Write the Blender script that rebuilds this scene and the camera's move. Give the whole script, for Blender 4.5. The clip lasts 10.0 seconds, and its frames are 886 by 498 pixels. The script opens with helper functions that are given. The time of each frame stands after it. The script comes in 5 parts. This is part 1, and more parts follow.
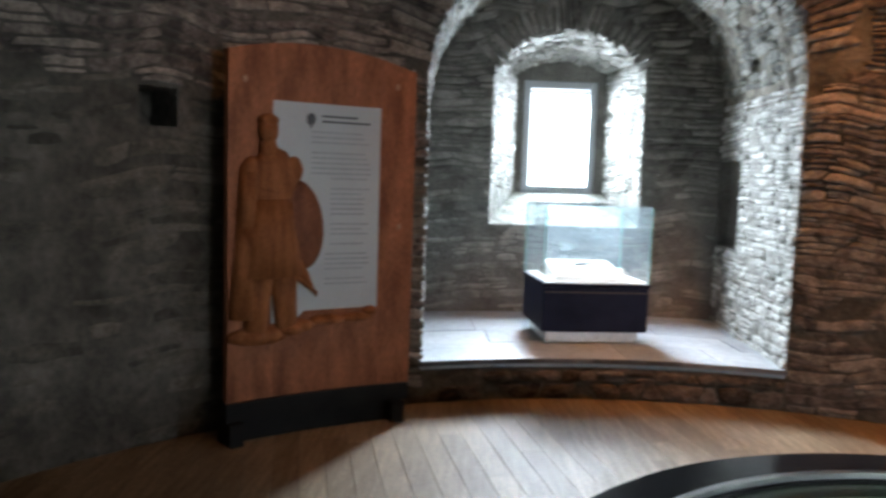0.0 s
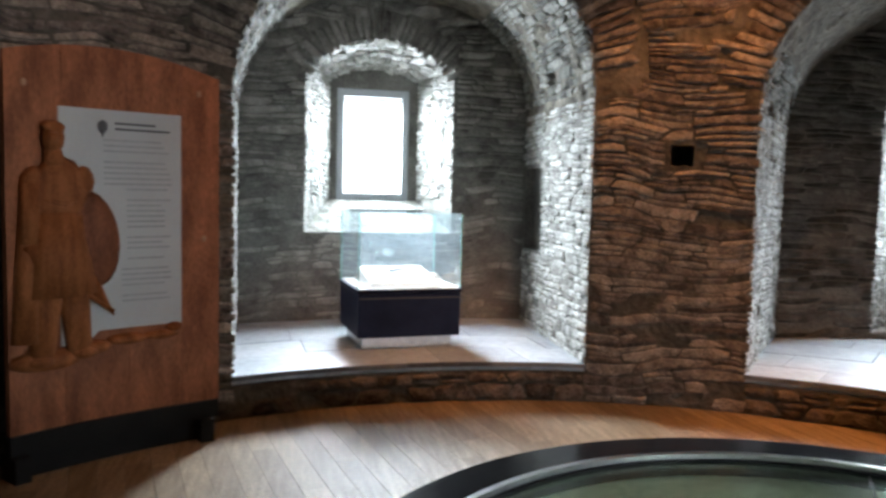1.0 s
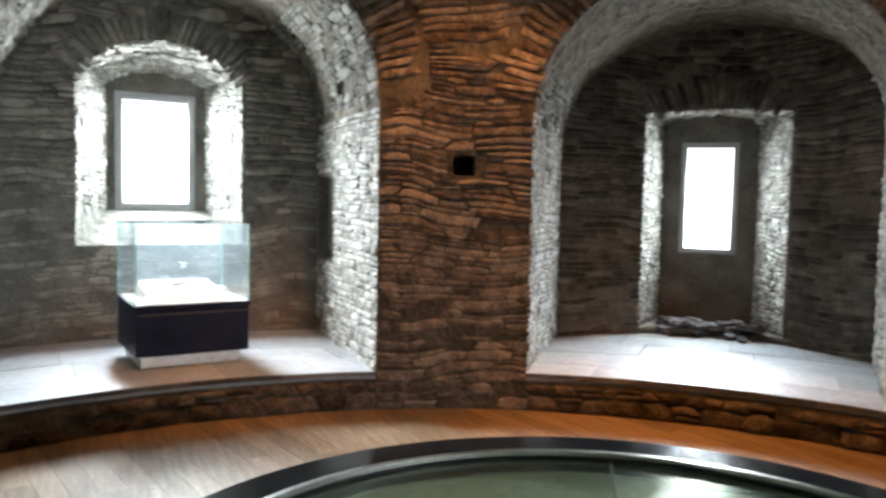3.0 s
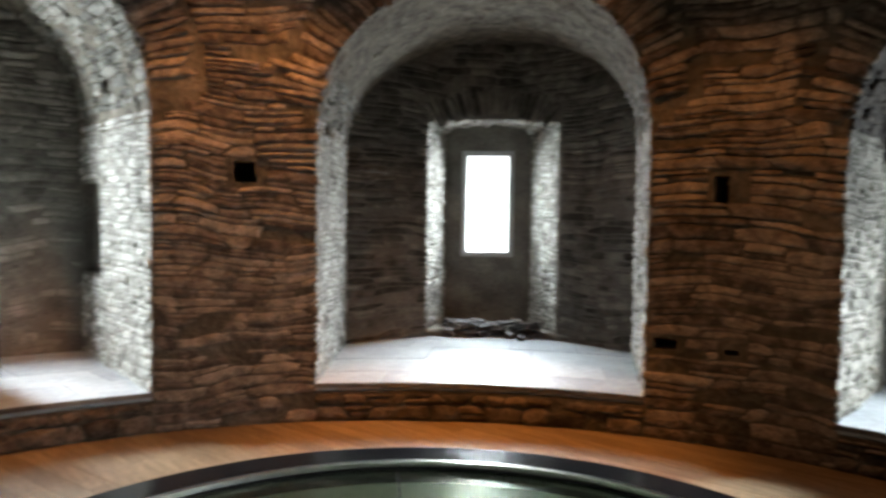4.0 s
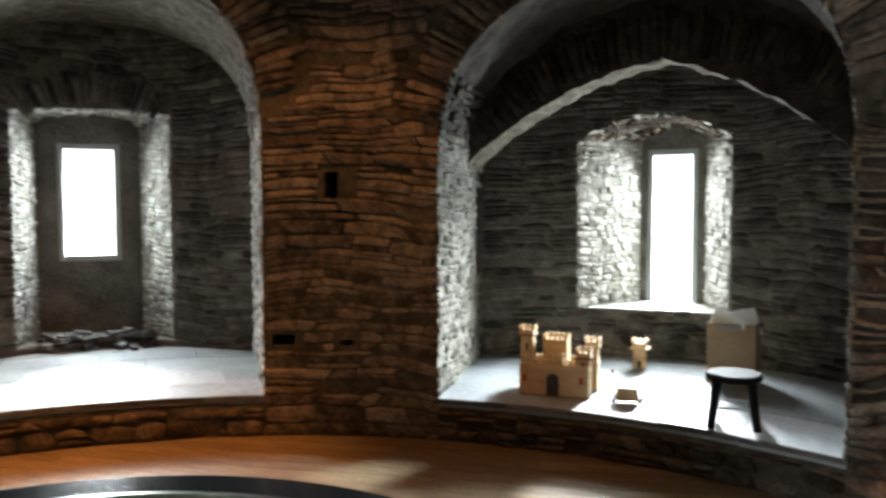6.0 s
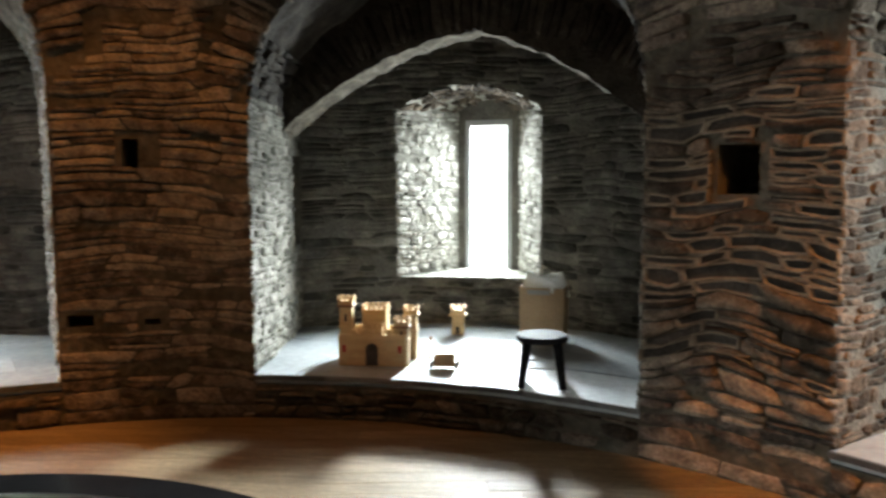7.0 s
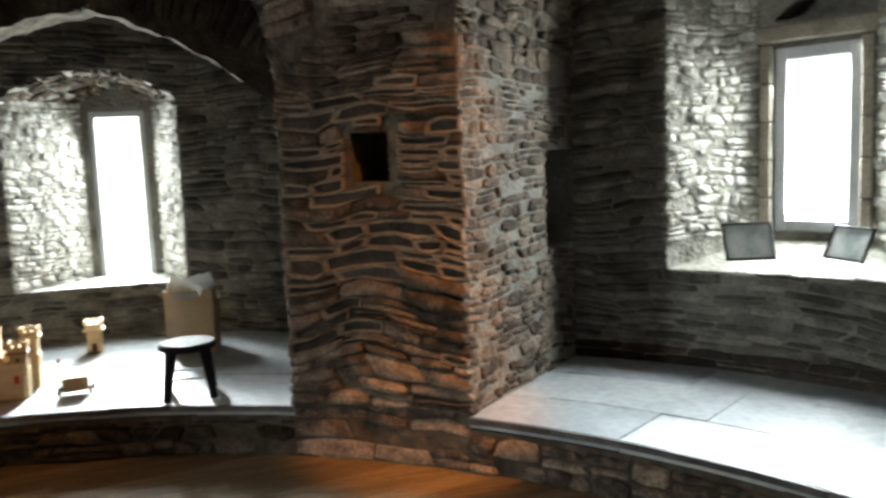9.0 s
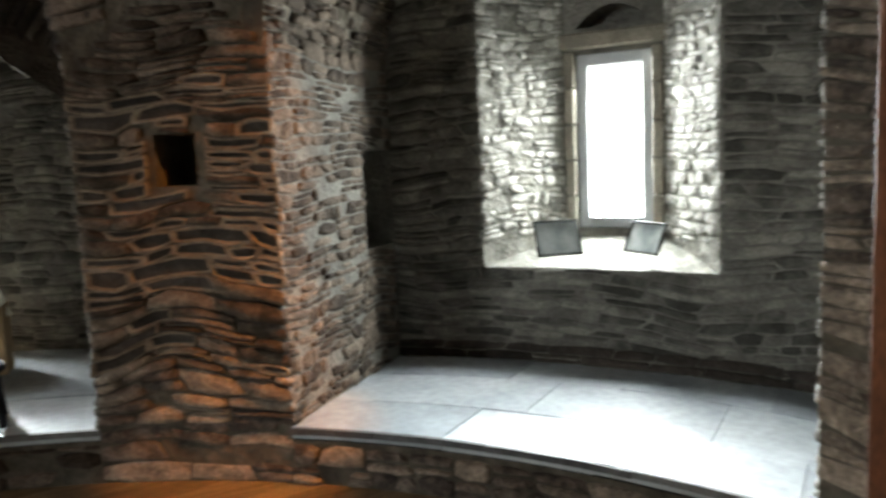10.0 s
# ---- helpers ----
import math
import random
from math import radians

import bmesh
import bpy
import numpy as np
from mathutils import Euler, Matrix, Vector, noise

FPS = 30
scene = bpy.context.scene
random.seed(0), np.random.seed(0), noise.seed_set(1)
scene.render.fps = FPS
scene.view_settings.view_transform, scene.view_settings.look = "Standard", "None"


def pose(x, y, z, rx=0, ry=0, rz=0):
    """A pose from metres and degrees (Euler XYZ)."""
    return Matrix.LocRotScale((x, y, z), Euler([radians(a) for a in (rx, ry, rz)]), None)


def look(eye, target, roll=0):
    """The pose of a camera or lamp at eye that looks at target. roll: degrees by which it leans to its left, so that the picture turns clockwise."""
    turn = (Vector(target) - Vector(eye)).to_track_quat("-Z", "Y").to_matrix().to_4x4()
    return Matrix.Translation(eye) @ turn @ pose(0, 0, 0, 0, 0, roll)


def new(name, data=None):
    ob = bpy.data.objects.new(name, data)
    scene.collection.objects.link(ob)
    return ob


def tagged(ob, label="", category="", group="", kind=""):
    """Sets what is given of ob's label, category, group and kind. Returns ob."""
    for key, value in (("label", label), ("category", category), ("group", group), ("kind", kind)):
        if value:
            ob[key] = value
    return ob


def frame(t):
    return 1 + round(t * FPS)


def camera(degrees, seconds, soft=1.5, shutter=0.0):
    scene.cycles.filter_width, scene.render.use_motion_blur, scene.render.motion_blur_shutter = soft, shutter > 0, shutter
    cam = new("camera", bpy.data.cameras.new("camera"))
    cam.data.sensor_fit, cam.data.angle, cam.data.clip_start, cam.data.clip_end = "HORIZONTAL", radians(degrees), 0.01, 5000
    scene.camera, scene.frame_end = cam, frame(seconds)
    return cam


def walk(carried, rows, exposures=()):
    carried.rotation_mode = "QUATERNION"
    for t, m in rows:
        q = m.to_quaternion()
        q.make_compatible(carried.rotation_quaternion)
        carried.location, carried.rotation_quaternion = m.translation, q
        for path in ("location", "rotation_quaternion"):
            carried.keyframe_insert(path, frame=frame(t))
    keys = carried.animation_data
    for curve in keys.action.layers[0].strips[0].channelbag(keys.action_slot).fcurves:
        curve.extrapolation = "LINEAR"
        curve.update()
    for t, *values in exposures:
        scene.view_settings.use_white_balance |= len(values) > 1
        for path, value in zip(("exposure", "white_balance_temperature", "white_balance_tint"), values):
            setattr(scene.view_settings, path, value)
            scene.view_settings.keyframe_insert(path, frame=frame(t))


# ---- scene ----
cam = camera(59.9, 10.0, soft=2.8, shutter=0.5)
PATH = [
    (0.0, pose(-1.220, -1.260, 1.520, 84.52, -1.85, 1.41)),
    (0.5, pose(-1.176, -1.283, 1.533, 85.02, -1.58, -5.78)),
    (1.0, pose(-1.128, -1.286, 1.548, 85.24, -1.46, -11.54)),
    (1.5, pose(-1.083, -1.308, 1.537, 85.40, -0.83, -14.72)),
    (2.0, pose(-1.034, -1.308, 1.535, 85.81, -1.10, -17.99)),
    (2.2, pose(-1.012, -1.305, 1.533, 85.96, -1.15, -19.23)),
    (3.3, pose(-0.904, -1.326, 1.561, 86.28, -1.33, -28.45)),
    (3.5, pose(-0.885, -1.330, 1.566, 86.34, -1.36, -31.07)),
    (4.0, pose(-0.884, -1.296, 1.567, 86.90, -0.83, -40.84)),
    (4.5, pose(-0.848, -1.288, 1.578, 87.51, -0.79, -49.54)),
    (5.0, pose(-0.813, -1.299, 1.568, 87.69, -0.04, -56.46)),
    (5.5, pose(-0.768, -1.307, 1.565, 87.67, -0.04, -62.71)),
    (5.7, pose(-0.748, -1.312, 1.563, 87.44, -0.10, -64.69)),
    (6.8, pose(-0.669, -1.387, 1.547, 85.02, 0.44, -77.88)),
    (7.0, pose(-0.646, -1.403, 1.549, 84.71, 0.21, -80.40)),
    (7.5, pose(-0.609, -1.484, 1.547, 85.36, 0.30, -83.65)),
    (8.0, pose(-0.570, -1.550, 1.538, 84.81, 0.85, -90.75)),
    (8.5, pose(-0.519, -1.558, 1.540, 84.51, 1.65, -98.24)),
    (9.0, pose(-0.484, -1.549, 1.539, 83.65, 2.22, -105.09)),
    (9.5, pose(-0.460, -1.567, 1.539, 83.41, 2.67, -110.59)),
    (10.0, pose(-0.466, -1.615, 1.555, 83.02, 2.51, -117.85)),
]
walk(cam, PATH, exposures=[(0.0, 0.0, 6100, 10), (2.0, 0.1, 6550, 11), (4.0, 0.14, 6800, 9), (5.5, 0.06, 6950, 9), (7.5, 0.0, 7150, 6), (10.0, 0.22, 7250, 9)])

# ---- plan: a round tower room, its centre at the origin ----
R_IN = 4.02          # inner face of the round wall
R_OUT = 7.4          # outer face
TOP = 3.9            # underside of the ceiling
SILL = 0.28          # floor of the window niches
# centre angle, half angles to both sides, springing, rise, back depth, back curve, back half widths (left, right)
NICHES = [
    dict(c=93.3, hl=18.0, hr=17.9, s=2.10, r=1.16, p=2.6, dm=5.86, k=0.10, bl=1.22, br=1.42,
         rec=(0.63, -0.75, 1.09, 2.62, 0.24), dw=6.40, inner=(0.34, -0.54, 1.38, 2.56), win=(0.27, -0.45, 1.38, 2.47), watt=1350, sky=280),
    dict(c=42.8, hl=16.9, hr=16.9, s=2.10, r=1.12, p=2.25, dm=6.20, k=0.42, bl=1.33, br=1.30,
         rec=(0.66, -0.64, 0.34, 2.40, 0.05), dw=6.62, inner=(0.54, -0.37, 0.36, 2.36), win=(0.36, -0.19, 1.05, 2.17), watt=1000, sky=105),
    dict(c=-8.6, hl=17.6, hr=17.6, s=2.00, r=1.03, p=2.25, dm=5.98, k=0.226, bl=1.68, br=1.25,
         rec=(0.98, -0.25, 0.69, 2.13, 0.22), dw=6.50, inner=(0.64, 0.06, 0.70, 2.16), win=(0.58, 0.13, 0.66, 2.08), watt=4600, sky=120),
    dict(c=-56.7, hl=16.6, hr=16.6, s=2.10, r=1.18, p=2.0, dm=5.37, k=0.10, bl=1.36, br=1.28,
         rec=(0.79, -0.59, 0.86, 2.45, 0.25), dw=5.85, inner=(0.44, -0.19, 1.00, 2.50), win=(0.36, -0.12, 1.05, 2.14), watt=3600, sky=185, side=0.8, lean=0.12),
]
# slots in the side walls: niche, larger-angle side -> near and far depth, bottom, top, how deep
SLOTS = {(0, False): (5.05, 5.62, 0.98, 1.72, 0.09), (2, True): (5.08, 5.6, 1.0, 1.73, 0.3), (3, True): (4.79, 5.6, 1.02, 1.60, 0.3)}
HOLES = [(133.5, 136.6, 1.73, 1.94), (65.5, 67.8, 1.72, 1.87), (17.5, 20.0, 1.62, 1.80), (22.9, 25.2, 0.62, 0.70), (17.2, 18.6, 0.62, 0.66), (-34.8, -31.8, 1.46, 1.71)]


def polar(rho, deg, z):
    return Vector((rho * math.cos(radians(deg)), rho * math.sin(radians(deg)), z))


def local(n, lat, dep, z):
    """A place in a niche: metres to its larger-angle side, from the room's centre, up."""
    c, s = math.cos(radians(n["c"])), math.sin(radians(n["c"]))
    return Vector((c * dep - s * lat, s * dep + c * lat, z))


def front(lat):
    return math.sqrt(R_IN ** 2 - lat ** 2)


def span(n):
    """Middle and half width of a niche's mouth."""
    a, b = R_IN * math.sin(radians(n["hl"])), -R_IN * math.sin(radians(n["hr"]))
    return (a + b) / 2, (a - b) / 2


def bow(n, f):
    """Rise of an arch at f, from -1 to 1 across it; its right haunch is fuller."""
    p = 2.0 if f > 0 else n["p"]
    return n["r"] * max(0.0, 1 - abs(f) ** p) ** (1 / p)


def arch(n, lat):
    m, h = span(n)
    return n["s"] + bow(n, (lat - m) / h)


def back(n, lat):
    return n["dm"] - n["k"] * lat * lat


def back_lat(n, lat):
    """The place on the back wall that continues a place of the mouth."""
    m, h = span(n)
    f = (lat - m) / h
    return f * (n["bl"] if f > 0 else n["br"])


def back_arch(n, lat):
    f = lat / (n["bl"] if lat > 0 else n["br"])
    return n["s"] + bow(n, f)


def flare(n):
    """How far a window slit widens to the outside."""
    return 0.15 + 0.5 * (R_OUT - n["dw"])


# ---- light ----
world = bpy.data.worlds.new("sky")
scene.world = world
world.use_nodes = True
wn = world.node_tree.nodes
sky = wn.new("ShaderNodeTexSky")
sky.sky_type = "NISHITA"
sky.sun_disc = False
sky.sun_elevation, sky.sun_rotation = radians(35), radians(100)
world.node_tree.links.new(sky.outputs[0], wn["Background"].inputs[0])
wn["Background"].inputs[1].default_value = 0.10


def lamp(name, kind, m, watt, colour, **more):
    data = bpy.data.lights.new(name, kind)
    data.energy, data.color = watt, colour
    if kind == "AREA":
        data.shape, data.size, data.size_y = "RECTANGLE", more["size"], more["size_y"]
        data.spread = radians(more["spread"])
    else:
        data.shadow_soft_size = more.get("soft", 0.06)
    if kind == "SPOT":
        data.spot_size, data.spot_blend = radians(more["cone"]), 0.7
    ob = new(name, data)
    ob.matrix_world = m
    return ob


DAY = (0.80, 0.91, 1.0)
WARM = (1.0, 0.39, 0.10)
for n in NICHES:
    wl, wr, z0, z1 = n["win"]
    mid = (wl + wr) / 2
    # the pale sky straight outside, and the brighter light that falls in from higher up
    eye = local(n, mid, n["dw"] + 0.13, (z0 + z1) / 2)
    lamp("sky_glow", "AREA", look(eye, eye + local(n, -n.get("lean", 0.0), -1.0, -0.3)), n["sky"], DAY, size=(wl - wr) * 0.96, size_y=(z1 - z0) * 0.96, spread=150)
    mid_z = (z0 + z1) / 2
    eye = local(n, mid + n.get("side", 0.0), n["dw"] + 4.0, mid_z + 1.8)
    lamp("daylight", "AREA", look(eye, local(n, mid, n["dw"], mid_z)), n["watt"], DAY, size=5.0, size_y=0.8, spread=90)
# warm halogen spots under the ceiling, near the wall
for deg, rho, aim, low, watt, cone_ in ((66, 2.5, 66, 1.2, 245, 75), (42, 3.1, 42, 2.7, 30, 100), (18, 2.6, 19, 0.1, 90, 74), (42, 2.9, 42, 0.0, 420, 54), (93, 2.9, 92, 0.8, 190, 46),
                                        (110, 2.9, 104, 0.0, 52, 56), (-33, 2.6, -31, 0.0, 14, 60), (128, 2.3, 124, 1.0, 34, 64)):
    lamp("spot", "SPOT", look(polar(rho, deg, 3.75), polar({93: 4.6, 110: 3.5}.get(deg, 3.35 if (deg, low) == (42, 0.0) else 3.95), aim, low)), watt, WARM, cone=cone_)
for low, watt in ((0.5, 760), (1.7, 340)):
    lamp("spot", "SPOT", look(polar(3.55, -73, 3.65), polar(4.03, -39.3, low)), watt, WARM, cone=18)


# ---- materials ----
def material(name, colours, scale=6.0, rough=0.85, bump=0.3, fine=60.0, metal=0.0, by="", spread=0.35, stretch=(1, 1, 1), stain=0.25, dist=0.01, spec=0.4):
    """A weathered surface: colours blended by noise at two scales, with relief. by: 'object' or 'island' varies it
    piece by piece.
    """
    m = bpy.data.materials.new(name)
    m.use_nodes = True
    t = m.node_tree
    N, L = t.nodes, t.links
    p = N["Principled BSDF"]
    geo = N.new("ShaderNodeNewGeometry")
    mp = N.new("ShaderNodeMapping")
    mp.inputs["Scale"].default_value = stretch
    L.new(geo.outputs["Position"], mp.inputs["Vector"])
    big = N.new("ShaderNodeTexNoise")
    big.inputs["Scale"].default_value, big.inputs["Detail"].default_value = scale, 6
    small = N.new("ShaderNodeTexNoise")
    small.inputs["Scale"].default_value, small.inputs["Detail"].default_value = fine, 5
    L.new(mp.outputs[0], big.inputs["Vector"])
    L.new(mp.outputs[0], small.inputs["Vector"])
    fac = big.outputs["Fac"]
    if by:
        rnd = N.new("ShaderNodeObjectInfo").outputs["Random"] if by == "object" else geo.outputs["Random Per Island"]
        mix = N.new("ShaderNodeMath")
        mix.operation = "MULTIPLY_ADD"
        mix.inputs[1].default_value = spread * 2
        off = N.new("ShaderNodeMath")
        off.operation = "SUBTRACT"
        off.inputs[1].default_value = spread
        L.new(big.outputs["Fac"], off.inputs[0])
        L.new(rnd, mix.inputs[0])
        L.new(off.outputs[0], mix.inputs[2])
        fac = mix.outputs[0]
    ramp = N.new("ShaderNodeValToRGB")
    el = ramp.color_ramp.elements
    el[0].position, el[1].position = 0.25, 0.75
    el[0].color, el[1].color = (*colours[0], 1), (*colours[-1], 1)
    for i, c in enumerate(colours[1:-1]):
        e = el.new(0.25 + 0.5 * (i + 1) / (len(colours) - 1))
        e.color = (*c, 1)
    L.new(fac, ramp.inputs[0])
    tone = N.new("ShaderNodeMapRange")
    tone.inputs["From Min"].default_value, tone.inputs["From Max"].default_value = 0.3, 0.7
    tone.inputs["To Min"].default_value, tone.inputs["To Max"].default_value = 1 - stain, 1 + stain
    L.new(small.outputs["Fac"], tone.inputs["Value"])
    mul = N.new("ShaderNodeVectorMath")
    mul.operation = "SCALE"
    L.new(ramp.outputs[0], mul.inputs[0])
    L.new(tone.outputs[0], mul.inputs["Scale"])
    L.new(mul.outputs[0], p.inputs["Base Color"])
    p.inputs["Roughness"].default_value, p.inputs["Metallic"].default_value = rough, metal
    p.inputs["Specular IOR Level"].default_value = spec
    if bump:
        add = N.new("ShaderNodeMath")
        add.operation = "MULTIPLY_ADD"
        add.inputs[1].default_value = 2.0
        L.new(big.outputs["Fac"], add.inputs[0])
        L.new(small.outputs["Fac"], add.inputs[2])
        b = N.new("ShaderNodeBump")
        b.inputs["Strength"].default_value, b.inputs["Distance"].default_value = bump, dist
        L.new(add.outputs[0], b.inputs["Height"])
        L.new(b.outputs[0], p.inputs["Normal"])
    return m


def glass(name, tint, gloss=(1.0, 1.0, 1.0), rough=0.02, haze=0.0):
    """A clear pane that lets light through and reflects at its surface; haze: how much a film, for glare and dust,
    scatters.
    """
    m = bpy.data.materials.new(name)
    m.use_nodes = True
    t = m.node_tree
    N, L = t.nodes, t.links
    N.remove(N["Principled BSDF"])
    clear = N.new("ShaderNodeBsdfTransparent")
    clear.inputs[0].default_value = (*tint, 1)
    shine = N.new("ShaderNodeBsdfGlossy")
    shine.inputs["Roughness"].default_value = rough
    shine.inputs[0].default_value = (*gloss, 1)
    lw = N.new("ShaderNodeLayerWeight")
    lw.inputs[0].default_value = 0.5
    steep = N.new("ShaderNodeMath")
    steep.operation = "POWER"
    steep.inputs[1].default_value = 5.0
    L.new(lw.outputs["Facing"], steep.inputs[0])
    fr = N.new("ShaderNodeMath")
    fr.operation = "MULTIPLY_ADD"
    fr.inputs[1].default_value, fr.inputs[2].default_value = 0.96, 0.04
    L.new(steep.outputs[0], fr.inputs[0])
    mix = N.new("ShaderNodeMixShader")
    L.new(fr.outputs[0], mix.inputs[0])
    L.new(clear.outputs[0], mix.inputs[1])
    L.new(shine.outputs[0], mix.inputs[2])
    out = mix.outputs[0]
    if haze:
        film = N.new("ShaderNodeBsdfTranslucent")
        film.inputs[0].default_value = (0.80, 0.90, 0.95, 1)
        smear = N.new("ShaderNodeTexNoise")
        smear.inputs["Scale"].default_value = 3.0
        thick = N.new("ShaderNodeMath")
        thick.operation = "MULTIPLY"
        thick.inputs[1].default_value = haze * 2
        L.new(N.new("ShaderNodeNewGeometry").outputs["Position"], smear.inputs["Vector"])
        L.new(smear.outputs["Fac"], thick.inputs[0])
        veil = N.new("ShaderNodeMixShader")
        L.new(thick.outputs[0], veil.inputs[0])
        L.new(out, veil.inputs[1])
        L.new(film.outputs[0], veil.inputs[2])
        out = veil.outputs[0]
    L.new(out, N["Material Output"].inputs[0])
    return m


def glow(name, colour, strength):
    m = bpy.data.materials.new(name)
    m.use_nodes = True
    t = m.node_tree
    t.nodes.remove(t.nodes["Principled BSDF"])
    e = t.nodes.new("ShaderNodeEmission")
    e.inputs[0].default_value, e.inputs[1].default_value = (*colour, 1), strength
    t.links.new(e.outputs[0], t.nodes["Material Output"].inputs[0])
    return m


STONE = [(0.055, 0.043, 0.036), (0.13, 0.102, 0.083), (0.185, 0.148, 0.118), (0.28, 0.225, 0.178)]
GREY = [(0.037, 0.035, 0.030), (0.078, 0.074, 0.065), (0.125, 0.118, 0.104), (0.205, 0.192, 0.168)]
M_STONE = material("wall_stone", STONE, 11, 0.9, 1.0, 50, by="object", spread=0.22, stain=0.36, dist=0.018, spec=0.2)
M_STONE_J = material("wall_stone_joined", STONE, 11, 0.9, 1.0, 50, by="island", spread=0.22, stain=0.36, dist=0.018, spec=0.2)
M_GREY = material("niche_stone", GREY, 7, 0.9, 0.9, 55, by="object", spread=0.2, dist=0.018, spec=0.2)
M_GREY_J = material("niche_stone_joined", GREY, 7, 0.9, 0.9, 55, by="island", spread=0.2, dist=0.018, spec=0.2)
# limewash, lightened further where window light strikes; back walls stay grey
LIT_WASH = [(0.17, 0.163, 0.145), (0.30, 0.29, 0.262), (0.41, 0.398, 0.365), (0.52, 0.505, 0.47)]
M_LIT_WASH = material("lit_limewash_stone", LIT_WASH, 11, 0.9, 0.9, 45, by="object", spread=0.18, stain=0.35, dist=0.018, spec=0.2)
M_LIT_WASH_J = material("lit_limewash_stone_joined", LIT_WASH, 11, 0.9, 0.9, 45, by="island", spread=0.18, stain=0.35, dist=0.018, spec=0.2)
M_LIT_JOINT = material("lit_limewash_joint", [(0.13, 0.125, 0.11), (0.245, 0.236, 0.21), (0.36, 0.348, 0.315)], 9.0, 0.95, 1.0, 40, dist=0.02, spec=0.2)
# the limewash again in darker tones, for jambs and vaults in less light
WASH_SHADE = [(0.072, 0.069, 0.059), (0.136, 0.131, 0.113), (0.20, 0.193, 0.169), (0.28, 0.269, 0.24)]
M_WASH_SHADE = material("shaded_limewash_stone", WASH_SHADE, 11, 0.9, 0.9, 45, by="object", spread=0.18, stain=0.35, dist=0.018, spec=0.2)
M_WASH_SHADE_J = material("shaded_limewash_stone_joined", WASH_SHADE, 11, 0.9, 0.9, 45, by="island", spread=0.18, stain=0.35, dist=0.018, spec=0.2)
# pier slates are truly dark; toy niche vault and arch take it for shade
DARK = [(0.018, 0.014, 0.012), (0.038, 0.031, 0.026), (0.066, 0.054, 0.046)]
M_DARK = material("dark_slate_and_shade", DARK, 9, 0.85, 0.9, 50, by="object", spread=0.2, dist=0.018, spec=0.2)
M_DARK_J = material("dark_slate_and_shade_joined", DARK, 9, 0.85, 0.9, 50, by="island", spread=0.2, dist=0.018, spec=0.2)
SMEAR = [(0.045, 0.038, 0.028), (0.09, 0.077, 0.058), (0.14, 0.12, 0.092)]
M_SMEAR = material("mortar_smeared_stone", SMEAR, 9, 0.95, 1.0, 40, by="island", spread=0.2, dist=0.02, spec=0.2)
M_MORTAR = material("mortar", [(0.036, 0.031, 0.024), (0.08, 0.069, 0.054), (0.135, 0.117, 0.093)], 4.5, 0.95, 1.0, 22, dist=0.035, spec=0.2)
M_LIME = material("lime_mortar", [(0.07, 0.066, 0.057), (0.125, 0.118, 0.103), (0.19, 0.179, 0.157)], 4.0, 0.95, 0.9, 40, dist=0.02)
# niche stone lightened for the window glare over the first back wall
GLARE = [(0.085, 0.080, 0.070), (0.157, 0.148, 0.131), (0.222, 0.209, 0.186), (0.31, 0.292, 0.26)]
M_GLARE = material("glare_lit_niche_stone", GLARE, 7, 0.9, 0.9, 55, by="object", spread=0.16, dist=0.018, spec=0.2)
M_GLARE_J = material("glare_lit_niche_stone_joined", GLARE, 7, 0.9, 0.9, 55, by="island", spread=0.16, dist=0.018, spec=0.2)
# brown slate of curbs and pier; also carries shade on some niche stones
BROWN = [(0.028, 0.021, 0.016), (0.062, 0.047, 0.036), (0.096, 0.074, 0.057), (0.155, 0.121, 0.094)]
M_BROWN = material("brown_slate_and_shade", BROWN, 11, 0.9, 1.0, 50, by="island", spread=0.22, stain=0.36, dist=0.018, spec=0.2)
M_RIDGE = material("raised_pointing", [(0.10, 0.08, 0.06), (0.17, 0.138, 0.106), (0.25, 0.207, 0.162)], 9, 0.95, 0.9, 45, dist=0.012, spec=0.2)
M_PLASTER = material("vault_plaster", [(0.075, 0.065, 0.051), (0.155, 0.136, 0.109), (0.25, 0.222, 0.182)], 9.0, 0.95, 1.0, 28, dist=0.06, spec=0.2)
M_SLAB = material("slate_slab", [(0.21, 0.235, 0.255), (0.285, 0.315, 0.335), (0.36, 0.385, 0.40)], 2.5, 0.55, 0.12, 18, by="object", spread=0.2, stain=0.15)
M_WOOD = material("floor_board", [(0.135, 0.092, 0.050), (0.185, 0.130, 0.076), (0.245, 0.178, 0.108)], 5, 0.62, 0.12, 45, by="object", spread=0.17, spec=0.14, stretch=(6, 0.6, 6), stain=0.34, dist=0.003)
M_PANEL = material("panel_wood", [(0.08, 0.026, 0.011), (0.15, 0.05, 0.021), (0.25, 0.09, 0.038)], 3.5, 0.6, 0.15, 40, by="object", spread=0.2, stretch=(3, 3, 0.8), stain=0.3, dist=0.004, spec=0.12)
M_CARVED = material("carved_wood", [(0.11, 0.035, 0.012), (0.18, 0.06, 0.02), (0.26, 0.095, 0.033)], 5, 0.65, 0.4, 50, stretch=(4, 4, 0.8), stain=0.28, dist=0.008, spec=0.1)
M_BLACK = material("black_steel", [(0.012, 0.012, 0.014), (0.03, 0.03, 0.033)], 5, 0.13, 0.01, 80, stain=0.1, spec=0.22)
M_MATT = material("black_paint", [(0.006, 0.006, 0.006), (0.014, 0.013, 0.012)], 5, 0.6, 0.08, 80, stain=0.15, spec=0.08)
